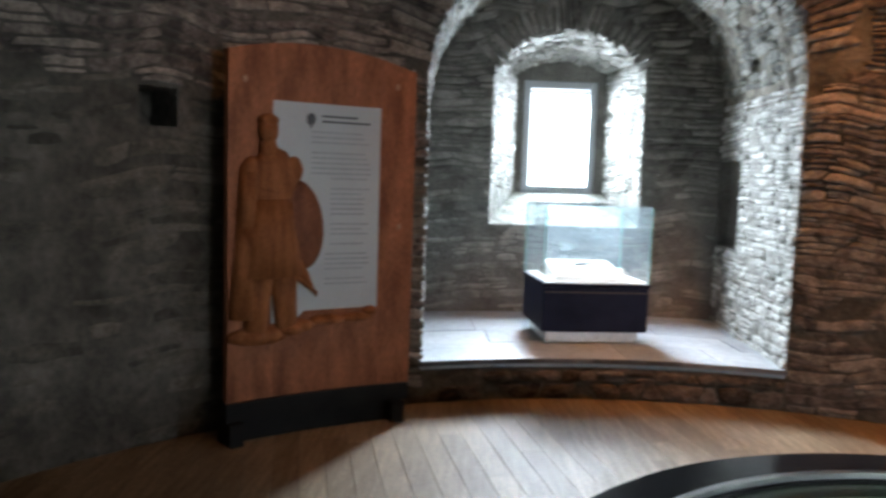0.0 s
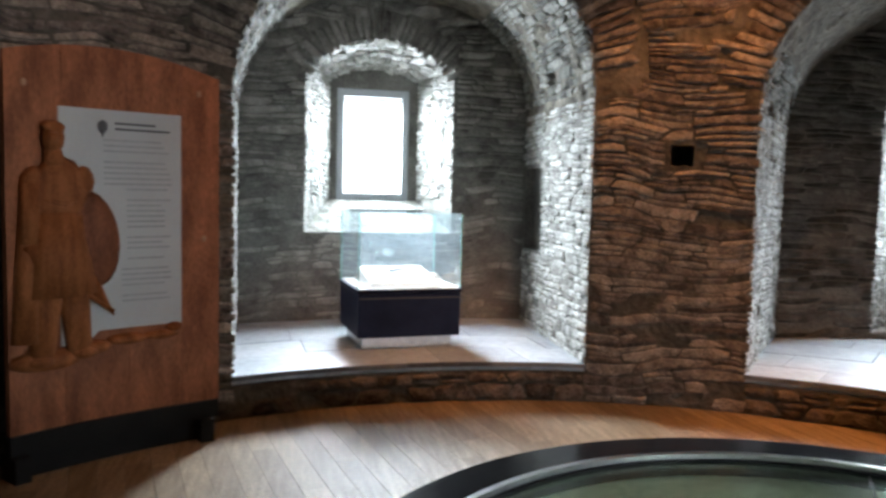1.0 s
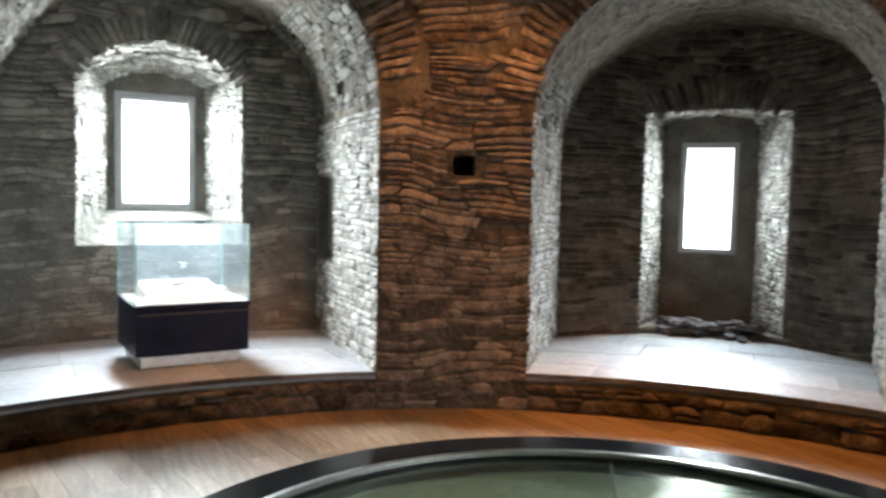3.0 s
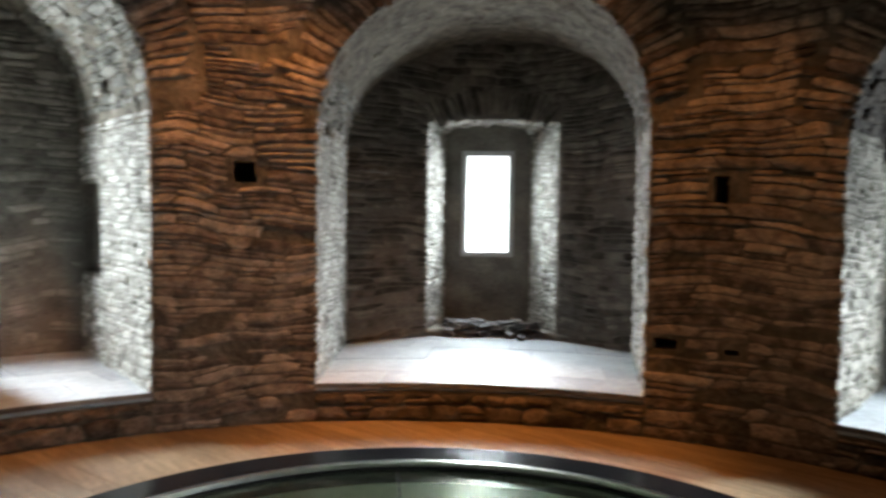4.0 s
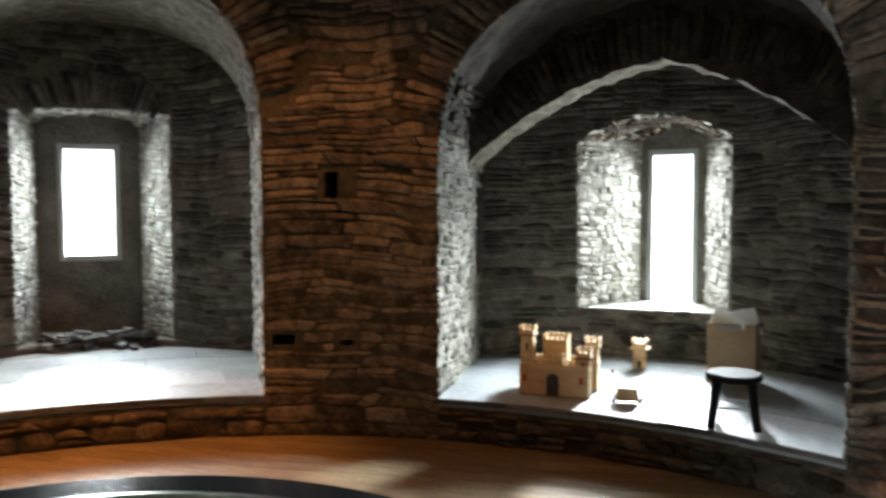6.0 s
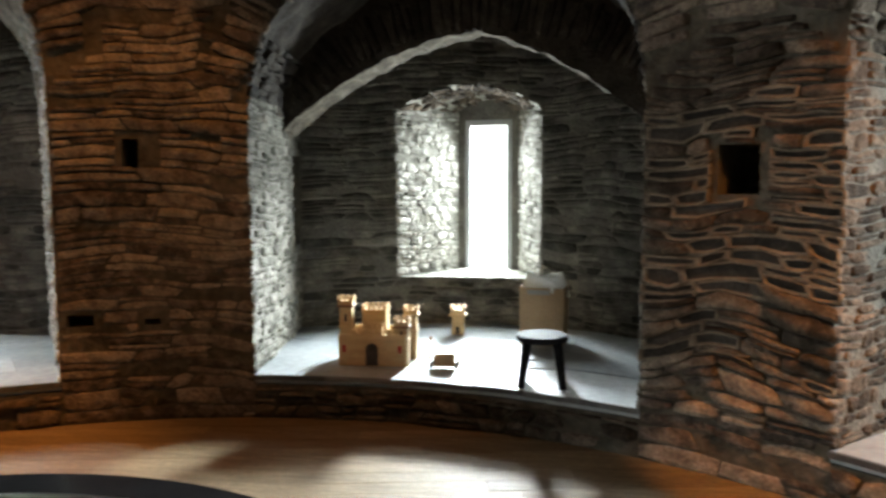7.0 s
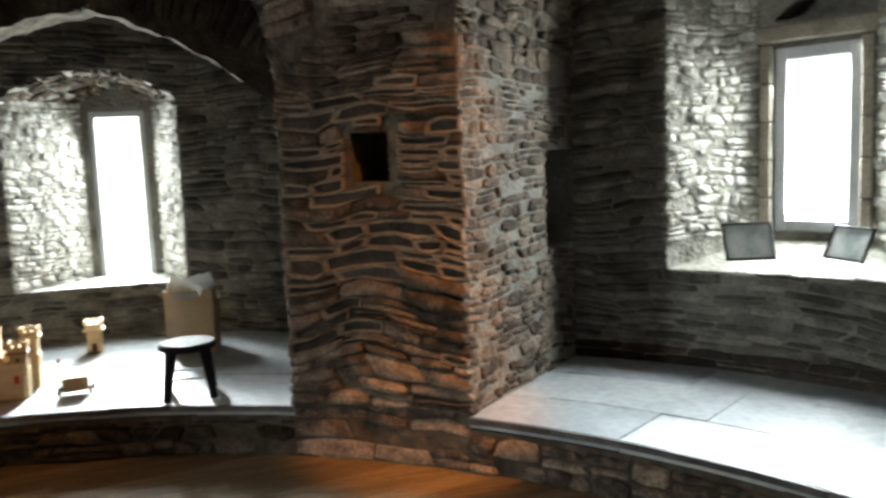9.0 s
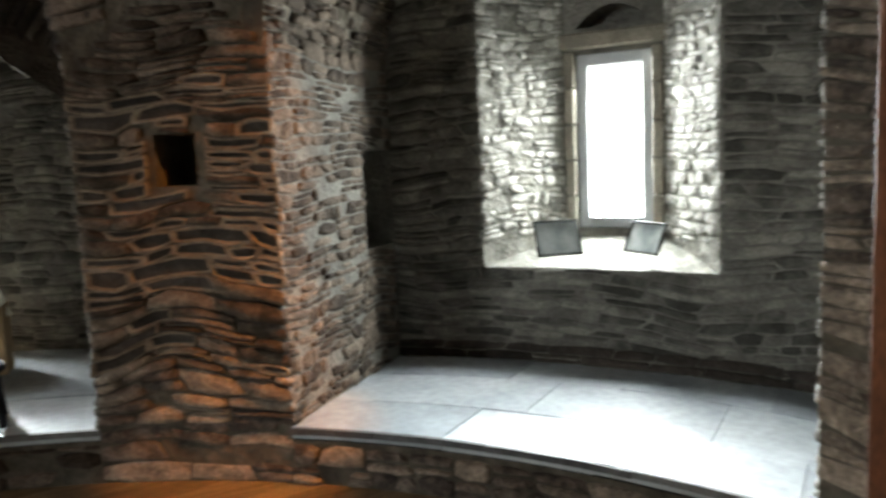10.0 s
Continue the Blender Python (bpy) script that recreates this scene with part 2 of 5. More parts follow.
M_STOOL = material("stool_paint", [(0.006, 0.007, 0.010), (0.014, 0.016, 0.022)], 6, 0.75, 0.15, 60, stain=0.2, spec=0.12)
M_NAVY = material("dark_blue_laminate", [(0.008, 0.011, 0.024), (0.015, 0.019, 0.040)], 5, 0.4, 0.03, 80, stain=0.1, spec=0.06)
M_STEEL = material("brushed_steel", [(0.45, 0.45, 0.45), (0.62, 0.62, 0.60)], 20, 0.3, 0.05, 90, metal=1.0, stain=0.08)
M_FRAME = material("window_frame_paint", [(0.33, 0.345, 0.36), (0.42, 0.435, 0.45)], 6, 0.5, 0.06, 70, stain=0.1)
M_DRESSED = material("dressed_stone", [(0.16, 0.14, 0.11), (0.23, 0.205, 0.165), (0.30, 0.27, 0.22)], 5, 0.85, 0.4, 60, by="object", spread=0.2)
M_SLATE = material("dark_slate", [(0.04, 0.041, 0.043), (0.085, 0.086, 0.088), (0.13, 0.13, 0.13)], 8, 0.8, 0.5, 70, by="object")
M_BOARD = material("printed_board", [(0.27, 0.265, 0.25), (0.34, 0.335, 0.315)], 2, 0.45, 0.02, 60, stain=0.03)
M_INK = material("ink", [(0.03, 0.03, 0.035), (0.06, 0.06, 0.06)], 9, 0.6, 0.0, 60, stain=0.1)
M_GREYINK = material("grey_ink", [(0.20, 0.20, 0.19), (0.24, 0.24, 0.23)], 9, 0.6, 0.0, 60, stain=0.1)
M_LINEN = material("pale_linen", [(0.62, 0.58, 0.52), (0.74, 0.71, 0.66)], 12, 0.85, 0.2, 90, stain=0.1, dist=0.003)
M_CARD = material("cardboard", [(0.27, 0.18, 0.105), (0.34, 0.235, 0.14)], 5, 0.85, 0.1, 60, stain=0.1, dist=0.002)
M_PAPER = material("white_paper", [(0.72, 0.72, 0.70), (0.80, 0.80, 0.78)], 5, 0.8, 0.1, 60, stain=0.05)
M_TOY = material("toy_plywood", [(0.42, 0.28, 0.14), (0.52, 0.36, 0.19), (0.60, 0.43, 0.24)], 6, 0.6, 0.1, 50, stretch=(1, 1, 5), stain=0.12, dist=0.002)
M_TOYDARK = material("toy_brown_paint", [(0.20, 0.10, 0.05), (0.28, 0.15, 0.08)], 8, 0.6, 0.1, 60, stain=0.12)
M_RED = material("red_paint", [(0.32, 0.02, 0.015), (0.42, 0.04, 0.03)], 8, 0.6, 0.0, 60, stain=0.1)
# bright bed colour stands in for what the glass lid reflects
M_GREENISH = material("well_bed_reflection", [(0.56, 0.56, 0.41), (0.68, 0.68, 0.51), (0.78, 0.78, 0.60)], 2.5, 0.7, 0.2, 30, stain=0.15)
M_CEIL = material("ceiling_boards", [(0.07, 0.055, 0.04), (0.12, 0.095, 0.07)], 4, 0.8, 0.2, 40, stretch=(0.5, 6, 1))
M_PRINT = material("framed_print", [(0.16, 0.20, 0.21), (0.42, 0.455, 0.45), (0.60, 0.635, 0.625)], 7, 0.35, 0.0, 60, stain=0.1)
M_IRON = material("dark_iron", [(0.03, 0.028, 0.026), (0.07, 0.06, 0.05)], 20, 0.6, 0.3, 90, stain=0.2)
M_GROUND = material("grass_ground", [(0.05, 0.07, 0.03), (0.09, 0.11, 0.05)], 1.5, 0.95, 0.3, 20)
M_PANE = glass("clear_glass", (0.97, 0.99, 0.98))
# hood panes: a thin translucent film imitates the window's glare, besides some dust
M_HOOD = glass("hazy_glass", (0.93, 0.97, 0.98), haze=0.014)
M_LID = glass("green_glass", (0.90, 0.97, 0.90), (0.92, 1.0, 0.86), 0.2)
M_SKYCARD = glow("bright_sky", (0.92, 0.96, 1.0), 3.0)


# ---- building helpers ----
def link(name, verts, faces, mat, parent=None, smooth=False):
    me = bpy.data.meshes.new(name)
    me.from_pydata([tuple(v) for v in verts], [], faces)
    me.materials.append(mat)
    if smooth:
        me.shade_smooth()
    me.update()
    ob = new(name, me)
    ob.parent = parent
    return ob


def part(name, bm, mat, parent=None, label="", smooth=False):
    me = bpy.data.meshes.new(name)
    bmesh.ops.recalc_face_normals(bm, faces=bm.faces)
    bm.to_mesh(me)
    bm.free()
    me.materials.append(mat)
    if smooth:
        me.shade_smooth()
    ob = new(name, me)
    ob.parent = parent
    return tagged(ob, label) if label else ob


def empty(name, m, label, category, group="", kind=""):
    ob = new(name)
    ob.empty_display_size = 0.1
    ob.matrix_world = m
    return tagged(ob, label, category, group, kind)


def box(bm, x, y, z, sx, sy, sz, turn=None, bevel=0.0):
    """A box about (x, y, z), its edges eased."""
    m = Matrix.Translation((x, y, z)) @ (turn or Matrix()) @ Matrix.Diagonal((sx, sy, sz, 1))
    made = bmesh.ops.create_cube(bm, size=1, matrix=m)["verts"]
    if bevel:
        edges = {e for v in made for e in v.link_edges}
        bmesh.ops.bevel(bm, geom=list(edges), offset=bevel, segments=1, affect="EDGES", profile=0.5)
    return bm


def cone(bm, r1, r2, a, b, seg=16):
    """A tapered round bar from a to b."""
    a, b = Vector(a), Vector(b)
    d = b - a
    m = Matrix.Translation((a + b) / 2) @ d.to_track_quat("Z", "Y").to_matrix().to_4x4()
    bmesh.ops.create_cone(bm, cap_ends=True, segments=seg, radius1=r1, radius2=r2, depth=d.length, matrix=m)
    return bm


def ball(bm, x, y, z, sx, sy, sz, turn=None, sub=2):
    m = Matrix.Translation((x, y, z)) @ (turn or Matrix()) @ Matrix.Diagonal((sx, sy, sz, 1))
    bmesh.ops.create_icosphere(bm, subdivisions=sub, radius=1, matrix=m)
    return bm


def ring(bm, profile, seg=96):
    """A closed profile of (radius, height) turned round the z axis."""
    rows = []
    for i in range(seg):
        a = 2 * math.pi * i / seg
        rows.append([bm.verts.new((r * math.cos(a), r * math.sin(a), z)) for r, z in profile])
    for i in range(seg):
        p, q = rows[i], rows[(i + 1) % seg]
        for j in range(len(profile)):
            k = (j + 1) % len(profile)
            bm.faces.new((p[j], q[j], q[k], p[k]))
    return bm


class Sheet:
    """A mesh in the making, out of quads."""

    def __init__(self):
        self.v, self.f = [], []

    def quad(self, a, b, c, d):
        i = len(self.v)
        self.v += [a, b, c, d]
        self.f.append((i, i + 1, i + 2, i + 3))

    def grid(self, fn, us, vs):
        i = len(self.v)
        for u in us:
            for w in vs:
                self.v.append(fn(u, w))
        n = len(vs)
        for a in range(len(us) - 1):
            for b in range(n - 1):
                k = i + a * n + b
                self.f.append((k, k + n, k + n + 1, k + 1))


def steps(a, b, n):
    return [a + (b - a) * i / n for i in range(n + 1)]


# ---- the round wall ----
def niche_at(deg):
    for n in NICHES:
        if n["c"] - n["hr"] - 1e-6 <= deg <= n["c"] + n["hl"] + 1e-6:
            return n
    return None


def mouth_angles(n):
    m, h = span(n)
    out = []
    for i in range(49):
        lat = m - h * math.cos(math.pi * i / 48)
        out.append(n["c"] + math.degrees(math.asin(max(-1, min(1, lat / R_IN)))))
    return out


wall = Sheet()
cuts = set()
for n in NICHES:
    cuts |= {round(a, 4) for a in mouth_angles(n)}
for h in HOLES:
    cuts |= {h[0], h[1]}
for a in range(-180, 180, 3):
    if all(abs(a - c) > 0.4 for c in cuts) and not any(h[0] < a < h[1] for h in HOLES):
        cuts.add(float(a))
cuts = sorted(cuts)
cuts.append(cuts[0] + 360)
for a, b in zip(cuts, cuts[1:]):
    mid = (a + b) / 2
    n = niche_at(mid)
    if n:
        za, zb = (arch(n, R_IN * math.sin(radians(x - n["c"]))) for x in (a, b))
        spans = [(0, 0, SILL - 0.06, SILL - 0.06), (za, zb, TOP, TOP)]
    else:
        spans = [(0, 0, TOP, TOP)]
        for h in HOLES:
            if h[0] < mid < h[1]:
                spans = [(0, 0, h[2], h[2]), (h[3], h[3], TOP, TOP)]
    for p, q, r, s in spans:
        wall.quad(polar(R_IN, a, p), polar(R_IN, b, q), polar(R_IN, b, s), polar(R_IN, a, r))
for a0, a1, z0, z1 in HOLES:
    i, o = R_IN, R_IN + 0.38
    for p, q in (((a0, z0), (a1, z0)), ((a1, z0), (a1, z1)), ((a1, z1), (a0, z1)), ((a0, z1), (a0, z0))):
        wall.quad(polar(i, *p), polar(i, *q), polar(o, *q), polar(o, *p))
    wall.quad(polar(o, a0, z0), polar(o, a1, z0), polar(o, a1, z1), polar(o, a0, z1))
# outer face, with the window slits
slits = []
for n in NICHES:
    wl, wr, z0, z1 = n["win"]
    slits.append((n["c"] + math.degrees(math.asin((wr - flare(n)) / R_OUT)), n["c"] + math.degrees(math.asin((wl + flare(n)) / R_OUT)), z0 - 0.3, z1 + flare(n)))
outs = sorted({float(a) for a in range(-180, 180, 4) if not any(s[0] < a < s[1] for s in slits)} | {a for s in slits for a in s[:2]})
outs.append(outs[0] + 360)
for a, b in zip(outs, outs[1:]):
    spans = [(-4.5, TOP + 0.6)]
    for s in slits:
        if s[0] < (a + b) / 2 < s[1]:
            spans = [(-4.5, s[2]), (s[3], TOP + 0.6)]
    for p, q in spans:
        wall.quad(polar(R_OUT, b, p), polar(R_OUT, a, p), polar(R_OUT, a, q), polar(R_OUT, b, q))
wall_tower = link("wall_round", wall.v, wall.f, M_MORTAR)
tagged(wall_tower, "round rubble stone tower wall of brown slate and mortar", "wall", kind="structure")

slab = bmesh.new()
bmesh.ops.create_cone(slab, cap_ends=True, segments=96, radius1=R_OUT, radius2=R_OUT, depth=0.6, matrix=Matrix.Translation((0, 0, TOP + 0.3)))
tagged(part("ceiling", slab, M_CEIL), "dark boarded ceiling over the round room", "ceiling", kind="structure")
slab = bmesh.new()
bmesh.ops.create_cone(slab, cap_ends=True, segments=96, radius1=R_OUT - 0.05, radius2=R_OUT - 0.05, depth=0.3, matrix=Matrix.Translation((0, 0, -0.19)))
floor = tagged(part("floor", slab, M_MATT), "varnished wooden board floor of the round room", "floor", kind="structure")
tagged(link("ground", [(-400, -400, -4.5), (400, -400, -4.5), (400, 400, -4.5), (-400, 400, -4.5)], [(0, 1, 2, 3)], M_GROUND),
       "grassy ground round the foot of the tower", "ground", kind="structure")
rim = Sheet()
rim.grid(lambda u, w: polar(30, u, w), steps(-100, 130, 46), [-4.4, 16])
tagged(link("backdrop", rim.v, rim.f, M_SKYCARD), "bright white overcast sky outside the windows", "sky", kind="structure")

# ---- niches ----
niche_walls = []
for idx, n in enumerate(NICHES):
    sh, va, wv = Sheet(), Sheet(), Sheet()
    angs = mouth_angles(n)
    lats = [R_IN * math.sin(radians(a - n["c"])) for a in angs]
    ml, mr = lats[-1], lats[0]
    zs = steps(SILL - 0.06, n["s"], 14)
    for lat, bl in ((ml, n["bl"]), (mr, -n["br"])):
        d0, d1 = front(lat), back(n, bl)

        def side(d, w, out=0.0):
            return local(n, lat + (bl - lat) * (d - d0) / (d1 - d0) + math.copysign(out, lat), d, w)
        slot = SLOTS.get((idx, lat > 0))
        if not slot:
            (wv if idx < 2 else sh).grid(side, steps(d0, d1, 10), zs)
            continue
        s0, s1, t0, t1, deep = slot
        s1 = min(s1, d1)
        (wv if idx < 3 else sh).grid(side, steps(d0, s0, 6), zs)
        if s1 < d1:
            sh.grid(side, steps(s1, d1, 3), zs)
        sh.grid(side, steps(s0, s1, 3), [zs[0], t0])
        sh.grid(side, steps(s0, s1, 3), [t1, zs[-1]])
        sh.grid(lambda d, w: side(d, w, deep), [s0, s1], [t0, t1])
        for w in (t0, t1):
            sh.grid(lambda d, o: side(d, w, o), [s0, s1], [0, deep])
        for d in (s0, s1):
            sh.grid(lambda w, o: side(d, w, o), [t0, t1], [0, deep])

    def vault(lat, u):
        b = back_lat(n, lat)
        z = arch(n, lat)
        d = front(lat) + (back(n, b) - front(lat)) * u
        p = local(n, lat + (b - lat) * u, d, z)
        k = min(1.0, u * 12) * min(1.0, (1 - u) * 4)
        rough = 0.05 * noise.noise(p * 2.4) + 0.035 * noise.noise(p * 6.5) + 0.022 * noise.noise(p * 13)
        return p - (p - local(n, 0, d, n["s"])).normalized() * k * rough
    va.grid(vault, lats, steps(0, 1, 60))
    # back wall, open at the window recess
    rl, rr, r0, r1, rise = n["rec"]
    rc, rw = (rl + rr) / 2, (rl - rr) / 2

    def head(lat):
        return r1 + rise * (1 - ((lat - rc) / rw) ** 2)
    bl = sorted({round(back_lat(n, x), 5) for x in lats} | {rl, rr} | set(steps(rr, rl, 8)))
    bl = [x for i, x in enumerate(bl) if i == 0 or x - bl[i - 1] > 1e-4]
    for a, b in zip(bl, bl[1:]):
        m = (a + b) / 2
        spans = [(SILL - 0.06, SILL - 0.06, back_arch(n, a), back_arch(n, b))]
        if rr < m < rl:
            spans = [(SILL - 0.06, SILL - 0.06, r0, r0), (head(a), head(b), back_arch(n, a), back_arch(n, b))]
        for p, q, r, s in spans:
            if r - p > 0.005 or s - q > 0.005:
                sh.quad(local(n, a, back(n, a), p), local(n, b, back(n, b), q), local(n, b, back(n, b), s), local(n, a, back(n, a), r))
    # splayed recess
    il, ir, i0, i1 = n["inner"]
    dw = n["dw"]
    irise = 0.10

    def inner_head(f):
        return i1 + irise * (1 - f * f)
    for lat, lin in ((rl, il), (rr, ir)):
        wv.grid(lambda u, w: local(n, lat + (lin - lat) * u, back(n, lat) + (dw - back(n, lat)) * u,
                                   (r0 + (r1 - r0) * w) * (1 - u) + (i0 + (i1 - i0) * w) * u), steps(0, 1, 5), steps(0, 1, 10))
    ic, iw = (il + ir) / 2, (il - ir) / 2
    fs = steps(-1, 1, 8)
    wv.grid(lambda f, u: local(n, (rc + rw * f) * (1 - u) + (ic + iw * f) * u, back(n, rc + rw * f) * (1 - u) + dw * u,
                               head(rc + rw * f) * (1 - u) + inner_head(f) * u), fs, steps(0, 1, 5))
    wv.grid(lambda f, u: local(n, (rc + rw * f) * (1 - u) + (ic + iw * f) * u, back(n, rc + rw * f) * (1 - u) + dw * u,
                               r0 * (1 - u) + i0 * u), fs, steps(0, 1, 5))
    # wall round the window slit, and the slit to the outside
    wl, wr, w0, w1 = n["win"]
    ins = sorted({ic + iw * f for f in fs} | {wl, wr} | set(steps(wr, wl, 8)))
    for a, b in zip(ins, ins[1:]):
        m = (a + b) / 2
        ha, hb = (inner_head((x - ic) / iw) for x in (a, b))
        spans = [(i0, i0, ha, hb)] if not wr < m < wl else [(i0, i0, w0, w0), (w1, w1, ha, hb)]
        if idx == 3 and wr < m < wl:
            # shallow relieving arch over the lintel
            z0, wc, ww = w1 + 0.16, (wl + wr) / 2, (wl - wr) / 2
            ca, cb = (z0 + 0.13 * (1 - ((x - wc) / ww) ** 2) for x in (a, b))
            spans = [(i0, i0, w0, w0), (w1, w1, z0, z0), (ca, cb, max(ha, ca + 0.02), max(hb, cb + 0.02))]
            sh.quad(local(n, a, dw + 0.22, z0), local(n, b, dw + 0.22, z0), local(n, b, dw + 0.22, cb), local(n, a, dw + 0.22, ca))
            sh.quad(local(n, a, dw, z0), local(n, b, dw, z0), local(n, b, dw + 0.22, z0), local(n, a, dw + 0.22, z0))
            sh.quad(local(n, a, dw, ca), local(n, b, dw, cb), local(n, b, dw + 0.22, cb), local(n, a, dw + 0.22, ca))
        for p, q, r, s in spans:
            if r - p > 0.005:
                sh.quad(local(n, a, dw, p), local(n, b, dw, q), local(n, b, dw, s), local(n, a, dw, r))
    fl = flare(n)
    ol, orr, o0, o1 = wl + fl, wr - fl, w0 - 0.3, w1 + fl
    inn = [(wl, w0), (wr, w0), (wr, w1), (wl, w1)]
    out = [(ol, o0), (orr, o0), (orr, o1), (ol, o1)]
    for i in range(4):
        j = (i + 1) % 4
        sh.quad(local(n, inn[i][0], dw, inn[i][1]), local(n, inn[j][0], dw, inn[j][1]),
                local(n, inn[j][0], dw + 0.1, inn[j][1]), local(n, inn[i][0], dw + 0.1, inn[i][1]))
        sh.quad(local(n, inn[i][0], dw + 0.1, inn[i][1]), local(n, inn[j][0], dw + 0.1, inn[j][1]),
                local(n, out[j][0], math.sqrt(R_OUT ** 2 - out[j][0] ** 2), out[j][1]), local(n, out[i][0], math.sqrt(R_OUT ** 2 - out[i][0] ** 2), out[i][1]))
    ob = link("wall_niche_%d" % (idx + 1), sh.v, sh.f, M_LIME)
    tagged(ob, "rubble stone walls of a vaulted window niche", "wall", kind="structure")
    niche_walls.append(ob)
    # recess, sill and jamb faces in the lighter wash, for the light there
    tagged(link("limewash", wv.v, wv.f, M_LIT_JOINT, ob), "limewashed faces of recess and mouth, lightened as if lit")
    # toy niche: plaster vault in the dark slate colour, its shade painted in
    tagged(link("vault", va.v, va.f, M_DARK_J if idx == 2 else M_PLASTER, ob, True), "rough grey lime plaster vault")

# the lower arch inside the niche with the toys
n = NICHES[2]
rib = Sheet()
RIB0, RIB1 = 5.0, 5.27


def rib_arch(lat):
    x = abs(lat - 0.05)
    return 2.60 - (0.08 * x + 0.27 * x * x if lat > 0.05 else 0.25 * x + 0.26 * x * x)


def rib_at(lat, d, z):
    return local(n, lat, math.sqrt(d * d - lat * lat), z)


rl_ = steps(-1.27, 1.60, 60)
for d in (RIB0, RIB1):
    rib.grid(lambda a, w: rib_at(a, d, rib_arch(a) + (3.3 - rib_arch(a)) * w + (0.03 * noise.noise(Vector((a * 9, d * 7, 0))) if w == 0 else 0)), rl_, [0, 1])
soffit = Sheet()
soffit.grid(lambda a, u: rib_at(a, RIB0 + (RIB1 - RIB0) * u, rib_arch(a) + 0.03 * noise.noise(Vector((a * 9, (RIB0 + (RIB1 - RIB0) * u) * 7, 0)))), rl_, [0, 1])
# arch face darkened for its shade, underside left pale for the window light
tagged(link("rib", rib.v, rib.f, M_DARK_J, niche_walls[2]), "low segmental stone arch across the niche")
tagged(link("rib_soffit", soffit.v, soffit.f, M_PLASTER, niche_walls[2]), "plastered underside of the low arch, toned as lit")

# ---- windows ----
for idx, n in enumerate(NICHES):
    wl, wr, z0, z1 = n["win"]
    fw = (0.07, 0.055, 0.05, 0.07)[idx]
    win = empty("window_%d" % (idx + 1), Matrix(), "narrow window with grey painted frame in a stone recess", "window", kind="structure")
    win.matrix_world = Matrix.Translation(local(n, (wl + wr) / 2, n["dw"] + 0.05, z0)) @ pose(0, 0, 0, 0, 0, n["c"] - 90)
    w, h = wl - wr, z1 - z0
    for nm, x, z, sx, sz in (("frame_stile", -w / 2 + fw / 2, h / 2, fw, h), ("frame_stile", w / 2 - fw / 2, h / 2, fw, h),
                             ("frame_rail", 0, fw / 2, w - 2 * fw, fw), ("frame_rail", 0, h - fw / 2, w - 2 * fw, fw)):
        part(nm, box(bmesh.new(), x, 0, z, sx, 0.07, sz, bevel=0.006), M_FRAME, win)
    if idx == 0:
        part("transom_bar", box(bmesh.new(), 0, 0.0, h - fw - 0.03, w - 2 * fw, 0.05, 0.014, bevel=0.003), M_FRAME, win)
    if idx == 3:
        part("stay_bar", box(bmesh.new(), 0, -0.045, fw + 0.02, w * 0.7, 0.02, 0.012, bevel=0.003), M_STEEL, win)
    pane = part("pane", box(bmesh.new(), 0, 0.01, h / 2, w - 2 * fw + 0.01, 0.008, h - 2 * fw + 0.01), M_PANE, win)
    pane.visible_shadow = False

# dressed stone surround and relieving arch of the nearest window
n = NICHES[3]
wl, wr, z0, z1 = n["win"]
surround = empty("window_surround", Matrix(), "dressed stone surround with a lintel round the window", "trim", kind="structure")
surround.matrix_world = Matrix.Translation(local(n, (wl + wr) / 2, n["dw"] - 0.02, z0)) @ pose(0, 0, 0, 0, 0, n["c"] - 90)
w, h = wl - wr, z1 - z0
for sx in (-1, 1):
    z = -0.02
    for k in range(5):
        hh = (h + 0.04) / 5
        part("jamb_block", box(bmesh.new(), sx * (w / 2 + 0.035), 0, z + hh / 2, 0.065, 0.05, hh - 0.008, bevel=0.008), M_DRESSED, surround)
        z += hh
part("lintel", box(bmesh.new(), 0, 0, h + 0.08, w + 0.20, 0.05, 0.10, bevel=0.012), M_DRESSED, surround)

# ---- floors ----
rng = random.Random(4)
BOARD = 0.135
boards = []
x = -R_IN + 0.02
while x < R_IN - 0.05:
    half = math.sqrt(max(0.04, R_IN ** 2 - min(abs(x), abs(x + BOARD)) ** 2)) + 0.03
    y = -half
    first = True
    while y < half - 0.02:
        ln = rng.uniform(1.2, 2.6)
        if first:
            ln *= rng.uniform(0.3, 1)
            first = False
        e = min(half, y + ln)
        if half - e < 0.3:
            e = half
        boards.append((x, y, e))
        y = e
    x += BOARD
cube = box(bmesh.new(), 0, 0, 0, 1, 1, 1)
board_mesh = bpy.data.meshes.new("floor_board")
cube.to_mesh(board_mesh)
cube.free()
board_mesh.materials.append(M_WOOD)
TURN = pose(0, 0, 0, 0, 0, 12)
for x, y0, y1 in boards:
    b = new("floor_board", board_mesh)
    b.parent = floor
    b.matrix_world = TURN @ Matrix.Translation((x + BOARD / 2, (y0 + y1) / 2, -0.02 + rng.uniform(-0.0006, 0.0006))) @ Matrix.Diagonal((BOARD - 0.003, y1 - y0 - 0.002, 0.04, 1))

